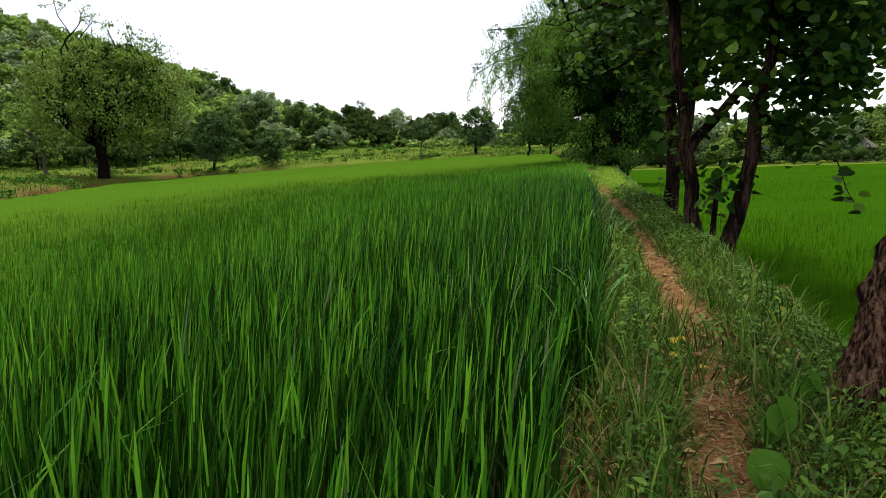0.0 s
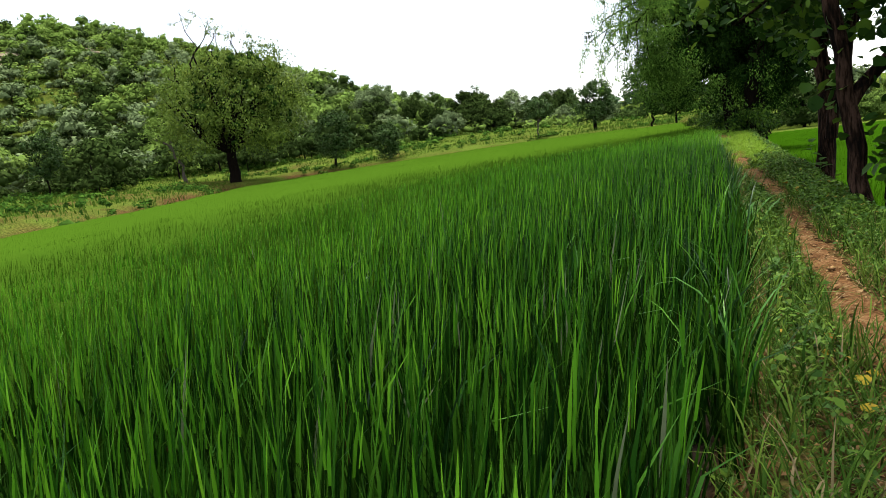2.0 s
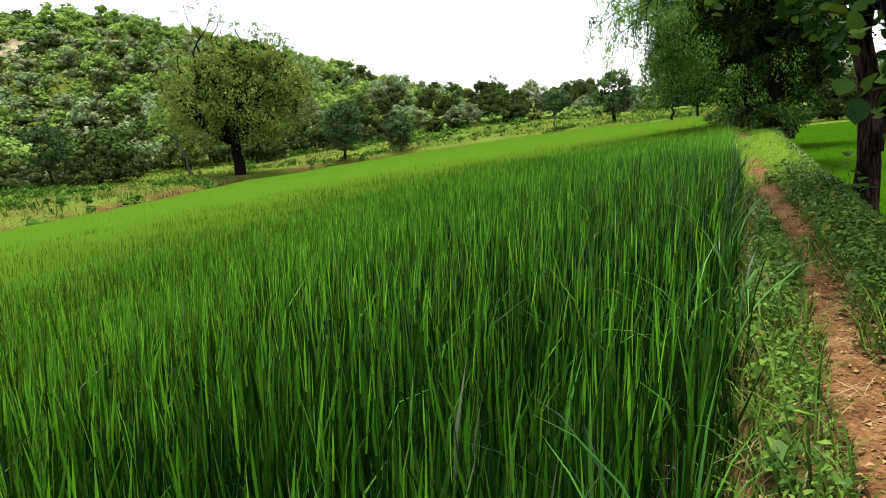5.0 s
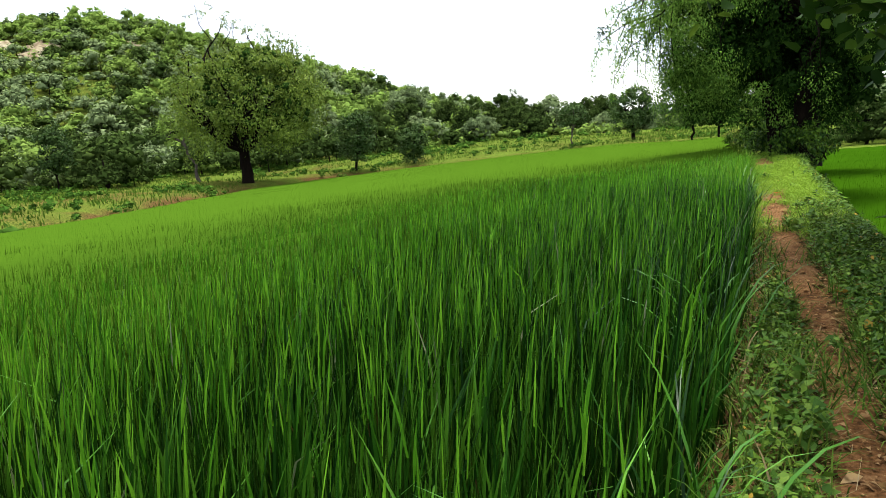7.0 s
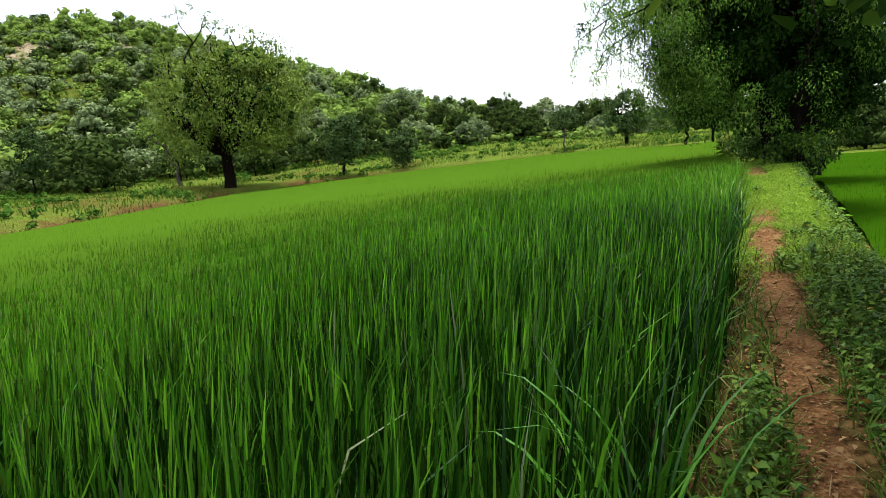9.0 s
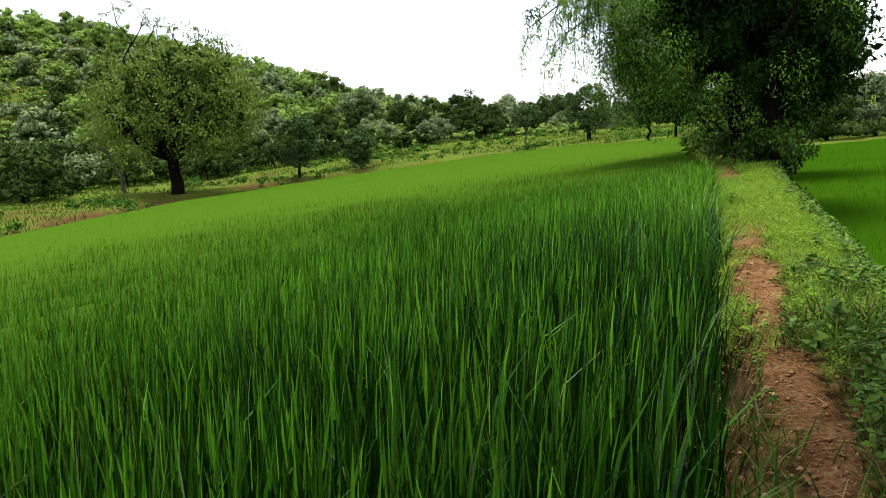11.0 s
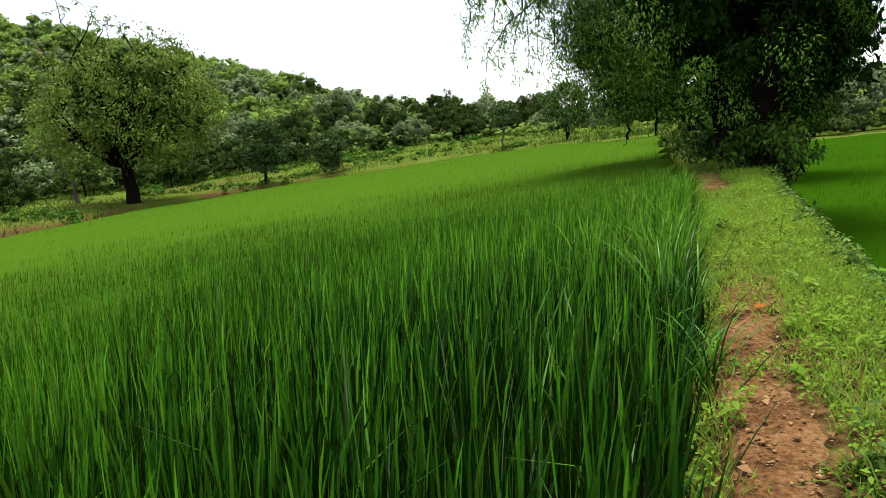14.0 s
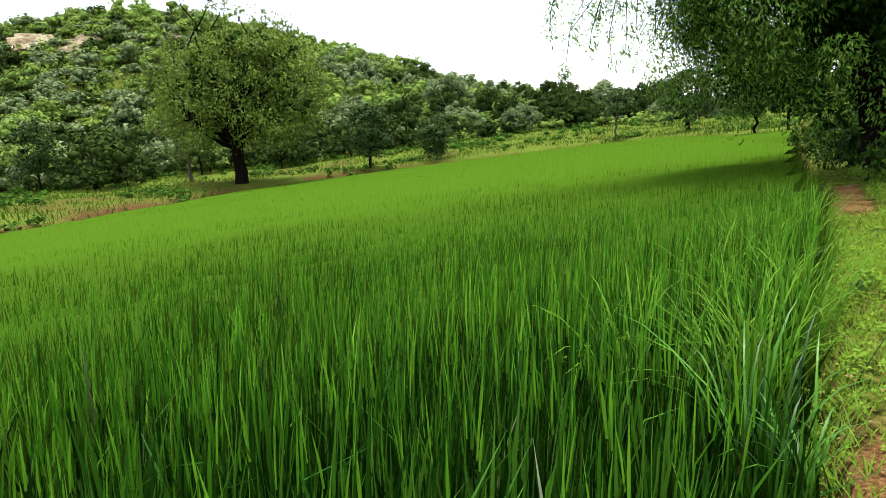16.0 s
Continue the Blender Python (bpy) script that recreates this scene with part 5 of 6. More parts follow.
def build_mahua():
    """The big tree on the far bank: a short thick trunk, heavy spreading limbs, a broad crown and bare top sprays."""
    rg = np.random.default_rng(101)
    x, y = MAHUA
    ob = base("mahua_tree", x, y, float(ground_z(x, y)) - 0.05, "large spreading tree with a thick dark trunk on the field bank", "tree")
    side, away = np.array([0.68, 0.73, 0]), np.array([-0.73, 0.68, 0])
    at = lambda s_, a_, z_: s_ * side + a_ * away + np.array([0, 0, z_])
    fork = at(0.1, 0, 3.5)
    wood = [("trunk", [tube(bend((0, 0, -0.3), fork, rg, 0, 0.012, 7), np.array([0.62, 0.54, 0.50, 0.48, 0.47, 0.46, 0.44]), 10, 0.06, rg)])]
    cc = at(1.5, 0, 7.9)
    cl = crown_clumps((0, 0, 0), 1, 1, 1, 680, rg, -0.84, 0.25, 0.42)
    # open beneath, over the trunk and the first limbs
    flatr = np.hypot(cl[:, 0], cl[:, 1])
    cl = cl[~((flatr < 0.34) & (cl[:, 2] < -0.42))]
    cl = cc + cl[:, :1] * 7.1 * side + cl[:, 1:2] * 6.6 * away + cl[:, 2:] * np.array([0, 0, 5.9])
    ends = [(-2.6, 0.4, 6.0, 0.30), (-4.4, -0.8, 7.6, 0.20), (-0.8, -1.0, 8.2, 0.24), (0.9, 0.6, 8.4, 0.26), (2.4, -0.8, 6.6, 0.26), (3.8, 0.9, 6.0, 0.20), (-1.6, 2.6, 7.4, 0.22), (1.4, 2.8, 7.0, 0.22), (0.3, -3.0, 6.6, 0.20)]
    for s_, a_, z_, r0 in ends:
        end = at(s_, a_, z_)
        start = fork - (0, 0, rg.uniform(0.1, 0.9))
        line = bend(start, end, rg, -0.10, 0.04, 6)
        limb = [tube(line, np.linspace(r0, r0 * 0.6, 6), 7)]
        near = np.argsort(np.linalg.norm(cl - (end + (end - fork) * 0.6), axis=1))
        for k in near[[0, 4, 9, 15, 24, 34]]:
            limb.append(tube(bend(line[rg.integers(3, 6)], cl[k], rg, 0.04, 0.09, 6), np.linspace(r0 * 0.45, r0 * 0.08, 6), 5))
        wood.append(("limb", limb))
    extra = []
    for s_, a_, z_, ds, up in ((-2.4, -1.4, 11.6, -0.2, 4.6), (-1.6, -1.2, 11.9, 0.9, 3.7), (-0.6, 0.4, 12.4, 1.2, 2.4), (1.4, -0.6, 12.2, 0.5, 1.6), (2.8, 0.4, 11.8, 1.2, 2.0), (4.0, -0.4, 11.1, 1.4, 1.6), (5.4, 0.6, 9.8, 1.0, 1.4), (-3.6, 0.2, 11.0, -0.7, 2.0), (0.3, 1.0, 12.4, 0.2, 2.2)):
        p0, p1 = at(s_, a_, z_ - 1.0), at(s_ + ds, a_, z_ + up)
        line = bend(p0, p1, rg, 0, 0.10, 7)
        spray = [tube(line, np.linspace(0.10, 0.018, 7), 5)]
        for q in (3, 4, 5, 6):
            e = line[q] + rg.normal(0, 0.55, 3) + (0, 0, 0.35)
            spray.append(tube(bend(line[q], e, rg, 0.05, 0.1, 4), np.linspace(0.035, 0.012, 4), 4))
            extra += [e, line[q] + (e - line[q]) * 0.6]
        wood.append(("top_branch", spray))
    timber(ob, wood, M_BARKD, split=True)
    r = rg.uniform(0.55, 1.25, len(cl))
    heart = cc - (0, 0, 1.5)
    ex = np.array(extra)
    lf = [foliage(cl, r, 56, 0.25, rg, 0.8, 0.5, 0.5, heart), foliage(ex, rg.uniform(0.25, 0.5, len(ex)), 16, 0.22, rg, 0.6)]
    n_leaf = sum(len(c[1]) + len(c[2]) for c in lf)
    # dark lumps paint the shade in the depth of the crown
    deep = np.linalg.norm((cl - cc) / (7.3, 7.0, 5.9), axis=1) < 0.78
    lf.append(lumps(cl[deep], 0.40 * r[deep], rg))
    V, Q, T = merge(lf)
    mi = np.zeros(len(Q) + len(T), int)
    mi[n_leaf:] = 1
    part("crown", mesh_np("crown", V, Q, T, (M_LTREE, M_CROWN_SHADE), mi), ob)


# the big tree on the far bank and its neighbours
MAHUA = (-45.4, 56.3)
build_mahua()
tree("leaning_sapling", -51.5, 56.3, "thin leaning grey-barked sapling with sparse light leaves on the bank", 7.0, 0.17, 0.80, (0.30, 0.22), 46, 0.085, 26, 0.30, M_HILL[1], M_BARKG, 102, (-0.17, -0.18), 0.60, 4)
tree("bank_tree", -41.6, 69.2, "small dark grey-green tree low on the field bank", 7.0, 0.16, 0.56, (0.30, 0.42), 110, 0.085, 36, 0.28, M_DARKTREE, M_BARKD, 103, (0.1, 0.06), 0.25, 5, "small trees on the bank", low=-0.95, core=0.5)
tree("bank_tree", -37.6, 75.2, "low bushy dark grey-green tree on the field bank", 4.6, 0.13, 0.50, (0.35, 0.48), 90, 0.12, 34, 0.28, M_DARKTREE, M_BARKD, 104, (0.05, 0.03), 0.2, 5, "small trees on the bank", low=-1.0, core=0.5)
tree("bank_tree", -60.5, 47.5, "dark leafy shrub-like tree at the field's edge", 6.6, 0.10, 0.58, (0.28, 0.40), 90, 0.08, 32, 0.28, M_DARKTREE, M_BARKD, 105, (0.06, 0.05), 0.25, 5, "small trees on the bank", low=-0.95, core=0.35)
tree("thin_tree", -20.4, 79.5, "small thin-stemmed tree with a rounded crown on the bank", 5.0, 0.10, 0.68, (0.30, 0.30), 60, 0.10, 30, 0.28, M_DARKTREE, M_BARKG, 106, (0.08, 0.03), 0.4, 5, "small trees on the bank", core=0.4)
tree("bank_tree", -13.4, 77.5, "dark rounded tree at the end of the field", 5.6, 0.22, 0.56, (0.40, 0.42), 130, 0.09, 34, 0.28, M_DARKTREE, M_BARKD, 107, (0.04, 0.03), 0.28, 6, "small trees on the bank", low=-0.95, core=0.5)
tree("field_end_tree", -5.5, 57.8, "tree with a bare leaning trunk at the field's end", 5.6, 0.10, 0.60, (0.36, 0.42), 150, 0.085, 34, 0.24, M_DARKTREE, M_BARKD, 108, (0.04, 0.02), 0.26, 6, "trees at the field's end", core=0.5)
tree("field_end_tree", -3.4, 52.5, "leafy tree with a forked trunk at the field's end", 6.0, 0.09, 0.58, (0.34, 0.42), 170, 0.085, 34, 0.22, M_FINE_DARK, M_BARKD, 109, (0.06, 0.02), 0.24, 6, "trees at the field's end", core=0.5)
# added screen: stops bright sky showing through the bund tree
tree("field_end_tree", 1.2, 41.0, "dark leafy tree screening the sky behind the large bund tree", 10.5, 0.16, 0.54, (0.34, 0.46), 240, 0.075, 40, 0.2, M_FINE_DARK, M_BARKD, 110, (0.03, 0.02), 0.28, 6, "trees at the field's end", low=-0.95, core=0.6)
for k, (tx, ty, th, tr, tm) in enumerate((
    (-73, 92, 9.5, 0.42, 2), (-66, 98, 10, 0.40, 3), (-62, 104, 9.0, 0.44, 2), (-56, 108, 10.5, 0.40, 2), (-53, 116, 9.5, 0.34, 2), (-47, 112, 8.5, 0.42, 2),
    (-42, 118, 10.5, 0.42, 2), (-36, 112, 8.5, 0.46, 2), (-30, 120, 8.5, 0.44, 2), (-50, 96, 7.0, 0.46, 2), (-40, 101, 6.5, 0.5, 3), (-25, 114, 5.0, 0.46, 3),
    (-80, 84, 9.5, 0.42, 2), (-58, 92, 7.0, 0.5, 2), (-17.5, 112, 5.2, 0.55, 3),
    (-61, 116, 12, 0.42, 3), (-45, 126, 12, 0.42, 2), (-37, 126, 11.5, 0.44, 3), (-29, 130, 10, 0.44, 2), (-69, 86, 8.0, 0.48, 2), (-33, 104, 5.0, 0.5, 2), (-52, 104, 8.5, 0.46, 3), (-30, 138, 8.5, 0.46, 2))):
    tree("wood_edge_tree", tx, ty, ("dark green round-crowned tree at the wood's edge", "bright green leafy tree at the wood's edge", "dense dark-leaved tree at the wood's edge", "grey-green leafy tree at the wood's edge")[(0, 0, 2, 3)[tm]], th * 0.64, 0.2, 0.52, (tr * 1.2, 0.48), 80, 0.12, 70, 0.33, M_HILL[tm], M_BARKD, 120 + k, (0.05, 0.03), 0.25, 5, "trees at the wood's edge", low=-1.0, core=0.36, far=True, shape=0.8)
for k, (tx, ty, th) in enumerate(((7.5, 83, 6.5), (12, 86, 8.0), (17, 84, 7.0), (21, 90, 9.0), (27, 85, 7.5), (33, 92, 9.5), (39, 84, 8.0), (10, 97, 9.0), (45, 96, 9.0), (25, 99, 9.0), (52, 84, 8.0), (14, 82, 4.0))):
    tree("far_field_tree", tx, ty + 3, "dark green tree along the far edge of the lower paddy", th * 0.8, 0.18, 0.58, (0.44, 0.42), 100, 0.10, 46, 0.30, (M_HILL[2], M_HILL[3], M_HILL[0])[k % 3], M_BARKD, 160 + k, (0.03, 0.02), 0.3, 5, "trees beyond the lower paddy", low=-0.95, core=0.3, far=True, shape=0.8)


# ---- the wooded hill ----
def shell_leaves(centres, radii, per, leaf, rg, flat):
    """Small three-cornered leaf sprays that cover the outside of each clump, facing outward."""
    n = len(centres) * per
    c, r = np.repeat(centres, per, 0), np.repeat(radii, per)
    u = unit(n, rg)
    u[:, 2] = np.where(u[:, 2] < -0.35, -u[:, 2], u[:, 2])
    p = c + u * (r * rg.uniform(0.72, 1.18, n))[:, None] * np.array([1, 1, flat])
    nor = u + rg.normal(0, 0.34, (n, 3)) + (0, 0, 0.15)
    al = np.cross(nor, rg.normal(size=(n, 3)))
    al /= np.linalg.norm(al, axis=1, keepdims=True) + 1e-9
    sd = np.cross(nor, al)
    sd /= np.linalg.norm(sd, axis=1, keepdims=True) + 1e-9
    ln = (np.broadcast_to(leaf, n) * rg.uniform(0.6, 1.4, n))[:, None]
    V = np.stack([p - sd * ln * 0.45 - al * ln * 0.4, p + al * ln * 0.6, p + sd * ln * 0.45 - al * ln * 0.4], 1)
    return V.reshape(-1, 3), np.zeros((0, 4), int), np.arange(n * 3).reshape(-1, 3)


def wood_crowns(spots, rg, per, leaf, bark):
    """Crowns of far trees: domes of leafy clumps, round, layered or tall. Each spot is x, y, z, half width, shape and tone."""
    LV, TV, M, o = [], [], [], 0
    whole, small = per, leaf
    for x, y, z, s, shape, tone in spots:
        close = x * x + y * y < 105**2
        per, leaf = (int(whole * 1.75), small * 0.68) if close else (whole, small)
        tall, flat = ((0.95, 0.8), (0.62, 0.5), (1.35, 0.9))[shape]
        k = int(4 + 3.6 * s)
        u = unit(k, rg)
        u[:, 2] = np.abs(u[:, 2]) * 1.1 - 0.35
        lift = 0.02 * s
        stem = tube(np.array([(x, y, z - 0.3), (x + 0.05 * s, y, z + lift * 0.6), (x, y + 0.04 * s, z + lift + 0.7 * s * tall)]), np.array([0.045, 0.04, 0.015]) * s, 5)
        LV.append(stem[0])
        TV.append(np.concatenate([stem[1][:, [0, 1, 2]], stem[1][:, [0, 2, 3]], stem[2]]) + o)
        M.append(np.full(len(stem[1]) * 2 + len(stem[2]), bark))
        o += len(stem[0])
        c = np.array((x, y, z + lift + s * tall * 0.52)) + u * (s * rg.uniform(0.45, 1.0, k))[:, None] * np.array([1, 1, tall])
        rad = s ** 0.6 * rg.uniform(0.34, 0.72, k)
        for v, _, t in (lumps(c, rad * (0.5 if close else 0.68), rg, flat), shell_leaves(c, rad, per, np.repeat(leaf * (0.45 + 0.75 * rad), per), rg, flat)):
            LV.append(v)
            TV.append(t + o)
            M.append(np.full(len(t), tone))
            o += len(v)
    return np.concatenate(LV), np.concatenate(TV), np.concatenate(M)


def build_hill_wood():
    """The wood on the slope, far off: many crowns of many leaf sprays, close-set at the foot, thinner above."""
    rg = np.random.default_rng(91)
    gx, gy = np.meshgrid(np.arange(-215, -18, 3.65), np.arange(30, 235, 3.65))
    x, y = (gx + rg.uniform(-2.1, 2.1, gx.shape)).ravel(), (gy + rg.uniform(-2.1, 2.1, gy.shape)).ravel()
    th, rr = np.degrees(np.arctan2(-x, y - 8)), np.hypot(x, y - 8)
    d = outside(x, y)
    ok = (th > 11) & (th < 71) & (rr > 70) & (rr < 212) & (d > np.interp(th, [28, 38, 46], [24, 16, 14])) & ((th > 24) | (rr > 118))
    for sx, sy, sr in ROCKS:
        ok &= (np.hypot(x - sx, y - sy) > sr * 0.95) & (np.hypot(x - sx * 0.975, y - sy * 0.975) > sr * 0.85)
    x, y, rr, th = x[ok], y[ok], rr[ok], th[ok]
    size = np.interp(rr, [70, 120, 200], [2.8, 2.5, 2.15]) * np.clip(rg.gamma(7.0, 0.143, len(x)), 0.4, 1.5) * np.where(th < 30, 0.75, 1.0)
    tone = 0.27 + 0.5 * vnoise(x, y, 0.03, 93) + 0.12 * hill(x, y) / 40 + rg.normal(0, 0.19, len(x))
    kind_ = np.where(tone > 0.64, 1, np.where(tone > 0.44, 0, np.where(tone > 0.26, 3, 2)))
    # trees at the wood's foot mostly get the dark tone, as painted shade
    kind_ = np.where((d[ok] < 30) & (rg.random(len(x)) < 0.8), 2, kind_)
    shape = rg.choice(3, len(x), p=(0.55, 0.3, 0.15))
    z = ground_z(x, y)
    V, T, mi = wood_crowns(list(zip(x, y, z, size, shape, kind_)), rg, 17, 0.46, len(M_HILL))
    me = mesh_np("hill_wood", V, None, T, M_HILL + [M_BARKD], mi)
    tagged(new("hill_wood", me), "dense mixed green woodland covering the hillside", "woodland", kind="stuff")
    # low bushes between the crowns
    n = 2200
    th, rr = rg.uniform(radians(12), radians(70), n), np.sqrt(rg.uniform(80.0**2, 205.0**2, n))
    x, y = -np.sin(th) * rr, 8 + np.cos(th) * rr
    ok = outside(x, y) > 24
    x, y = x[ok], y[ok]
    r = rg.uniform(0.5, 1.8, len(x))
    c = np.stack([x, y, ground_z(x, y) + 0.5 * r], 1)
    V, Q, T = merge([lumps(c, r * 0.4, rg, 0.7), shell_leaves(c, r, 13, 0.54, rg, 0.7)])
    tagged(new("hill_scrub", mesh_np("hill_scrub", V, Q, T, (M_HILL[0],))), "low green scrub on the hillside between the trees", "scrub", kind="stuff")
    # the wooded ridge on the horizon
    n = 210
    x, y = rg.uniform(-300, 330, n), rg.uniform(400, 520, n)
    s_ = rg.uniform(3.0, 7.0, n)
    V, T, mi = wood_crowns([(x[k], y[k], float(ground_z(x[k], y[k])), s_[k], 1, 0) for k in range(n)], rg, 3, 1.6, 0)
    tagged(new("far_wood", mesh_np("far_wood", V, None, T, (M_FARWOOD,), mi)), "dim blue-green woods on the distant low ridge", "woodland", kind="stuff")


ROCKS = [(-138.5, 100.5, 3.2), (-141.5, 105.0, 3.6), (-148.5, 96.5, 4.8), (-133, 120, 2.0)]


def build_rock(x, y, size, seed):
    rg = np.random.default_rng(seed)
    bm = bmesh.new()
    bmesh.ops.create_icosphere(bm, subdivisions=4, radius=1)
    for v in bm.verts:
        p = v.co
        q = 0.75 + 0.55 * noise.noise(p * 1.6 + Vector((seed, 0, 0))) + 0.22 * noise.noise(p * 4.5) + 0.10 * noise.noise(p * 11)
        v.co = Vector((p.x * q * 1.3, p.y * q, p.z * q * 0.2))
    me = bpy.data.meshes.new("rock_outcrop")
    bm.to_mesh(me)
    bm.free()
    me.materials.append(M_ROCK)
    ob = new("rock_outcrop", me)
    # the slab lies along the slope, which falls towards the fields
    fall = Vector((-x, 8 - y, 0)).normalized()
    tilt = Matrix.Rotation(radians(34), 4, Vector((0, 0, 1)).cross(fall))
    ob.matrix_world = pose(x, y, float(ground_z(x, y)) + size * 0.12) @ tilt @ Matrix.Rotation(rg.uniform(0, 3), 4, "Z") @ Matrix.Diagonal((size, size, size, 1))
    return tagged(ob, "bare weathered reddish rock slab on the hillside", "rock", "rocks on the hill")


for k, (rx_, ry_, rs_) in enumerate(ROCKS):
    build_rock(rx_, ry_, rs_, 5 + k)
build_hill_wood()


# ---- growth on the bank ----
def build_bank_growth():
    rg = np.random.default_rng(95)
    x = rg.uniform(-75, 1, 62000)
    y = rg.uniform(12, 105, 62000)
    d = outside(x, y)
    dens = ss(-0.1, 1.2, d) * (1 - ss(26, 32, d)) * ss(0.25, 0.5, fbm(x, y, 0.22, 96))
    ok = (d > 0.05) & (rg.random(len(x)) < dens)
    x, y = x[ok], y[ok]
    n = len(x)
    az = rg.uniform(0, 6.28, n)
    g = blades(x, y, ground_z(x, y) - 0.03, rg.uniform(0.14, 0.42, n), rg.uniform(0.05, 0.12, n), rg.uniform(0.0, 0.7, n), rg.uniform(0.1, 0.9, n), az, 2)
    V, Q, T = g
    tagged(new("bank_grass", mesh_np("bank_grass", V, Q, T, (M_BANK,))), "patchy yellow-green grass on the far field bank", "grass", kind="stuff")
    # low scrub
    x = rg.uniform(-75, 3, 3200)
    y = rg.uniform(14, 105, 3200)
    d = outside(x, y)
    ok = (d > 0.8) & (d < 30) & (fbm(x, y, 0.16, 97) > np.where(x > -38, 0.66, np.where(d < 15, 0.58, 0.5)))
    x, y, d = x[ok], y[ok], d[ok]
    c = np.stack([x, y, ground_z(x, y) + 0.22], 1)
    r = (0.14 + rg.gamma(1.6, 0.13, len(c))) * np.where(d > 12, 1.4, 1.0)
    V, Q, T = merge([shell_leaves(c, r, 26, 0.2, rg, 0.75), lumps(c, r * 0.5, rg, 0.6)])
    tagged(new("bank_scrub", mesh_np("bank_scrub", V, Q, T, (M_SCRUB,))), "low light-green scrub scattered over the field bank", "scrub", kind="stuff")


build_bank_growth()


def build_far_hedge():
    """The dark line of shrubs that closes the lower paddy."""
    rg = np.random.default_rng(98)
    n = 420
    x = rg.uniform(2, 75, n)
    y = 83.5 - 0.1 * x + rg.uniform(0, 16, n)
    h = rg.uniform(0.5, 1.5, n)
    x = np.concatenate([x, rg.uniform(-15, 3, 80)])
    y = np.concatenate([y, rg.uniform(98, 122, 80)])
    h = np.concatenate([h, rg.uniform(0.8, 2.0, 80)])
    c = np.stack([x, y, ground_z(x, y) + h * 0.7], 1)
    V, Q, T = merge([shell_leaves(c, h, 34, 0.3, rg, 0.8), lumps(c, h * 0.55, rg)])
    tagged(new("far_hedge", mesh_np("far_hedge", V, Q, T, (M_HILL[2],))), "dark line of shrubs beyond the lower paddy", "hedge", kind="stuff")


build_far_hedge()


# ---- a thatched hut beyond the lower paddy ----
def build_hut():
    x, y = 29.5, 88.5
    z = float(ground_z(x, y))
    ob = base("thatched_hut", x, y, z, "small grey thatched hut at the paddy's far edge", "hut")
    bm = bmesh.new()
    bmesh.ops.create_cube(bm, size=1, matrix=Matrix.Translation((0, 0, 0.8)) @ Matrix.Diagonal((2.6, 2.2, 1.7, 1)))
    bmesh.ops.bevel(bm, geom=bm.edges[:], offset=0.06, segments=2, affect="EDGES")
    me = bpy.data.meshes.new("wall")
    bm.to_mesh(me)
    bm.free()
    me.materials.append(M_MUDWALL)
    part("wall", me, ob, "mud wall")
    bm = bmesh.new()
    bmesh.ops.create_cone(bm, cap_ends=True, segments=4, radius1=2.5, radius2=0.25, depth=1.5, matrix=Matrix.Translation((0, 0, 2.3)) @ Matrix.Rotation(radians(45), 4, "Z"))
    bmesh.ops.bevel(bm, geom=bm.edges[:], offset=0.08, segments=2, affect="EDGES")
    me = bpy.data.meshes.new("roof")
    bm.to_mesh(me)
    bm.free()
    me.materials.append(M_THATCH)
    part("roof", me, ob, "grey thatched roof")


build_hut()


# ---- small things along the path ----
def build_edge_tufts():
    """Coarse drooping grass where the rice meets the bund."""
    rg = np.random.default_rng(41)
    spots = [(-0.35, 21.0), (-0.55, 21.8), (-0.25, 22.4), (-0.7, 22.9), (-0.55, 23.5), (-0.45, 23.2), (-0.75, 24.4), (-0.3, 20.2), (0.0, 5.6), (0.06, 7.4), (0.08, 8.2), (0.0, 10.2), (0.05, 4.4), (-0.05, 17.3), (-0.1, 18.4)]
    spots += [(rg.uniform(-1.2, -0.25), rg.uniform(18.3, 24.5)) for _ in range(16)]
    for sx, sy in spots:
        n = 46 if sy > 19 else 26
        ob = base("tall_grass_tuft", sx, sy, float(ground_z(sx, sy)), "tuft of tall drooping pale green grass at the rice edge", "grass tuft", "grass tufts at the rice edge")
        az = rg.uniform(0, 6.28, n)
        m_tuft = M_PALE if sy > 19 else M_RICE
        h = float(canopy_left(sx, sy) - ground_z(sx, sy)) * 1.12 if sx < rice_x(sy) else 0.5
        V, Q, T = blades(rg.normal(0, 0.07, n), rg.normal(0, 0.07, n), np.full(n, -0.02), h * rg.uniform(0.6, 1.2, n), rg.uniform(0.010, 0.022, n), rg.uniform(0.05, 0.25, n), rg.uniform(0.5, 2.0, n), az, 6)
        part("blade_mass", mesh_np("blade_mass", V, Q, T, (m_tuft,)), ob)
        for k in range(6):
            a1 = np.array([rg.uniform(0, 6.28)])
            one = blades(rg.normal(0, 0.06, 1), rg.normal(0, 0.06, 1), np.full(1, -0.02), np.array([h * rg.uniform(0.95, 1.25)]), np.array([rg.uniform(0.018, 0.026)]), np.array([rg.uniform(0.1, 0.4)]), np.array([rg.uniform(1.2, 2.3)]), a1, 7)
            part("long_blade", mesh_np("long_blade", *one, (m_tuft,)), ob, "long arching blade")


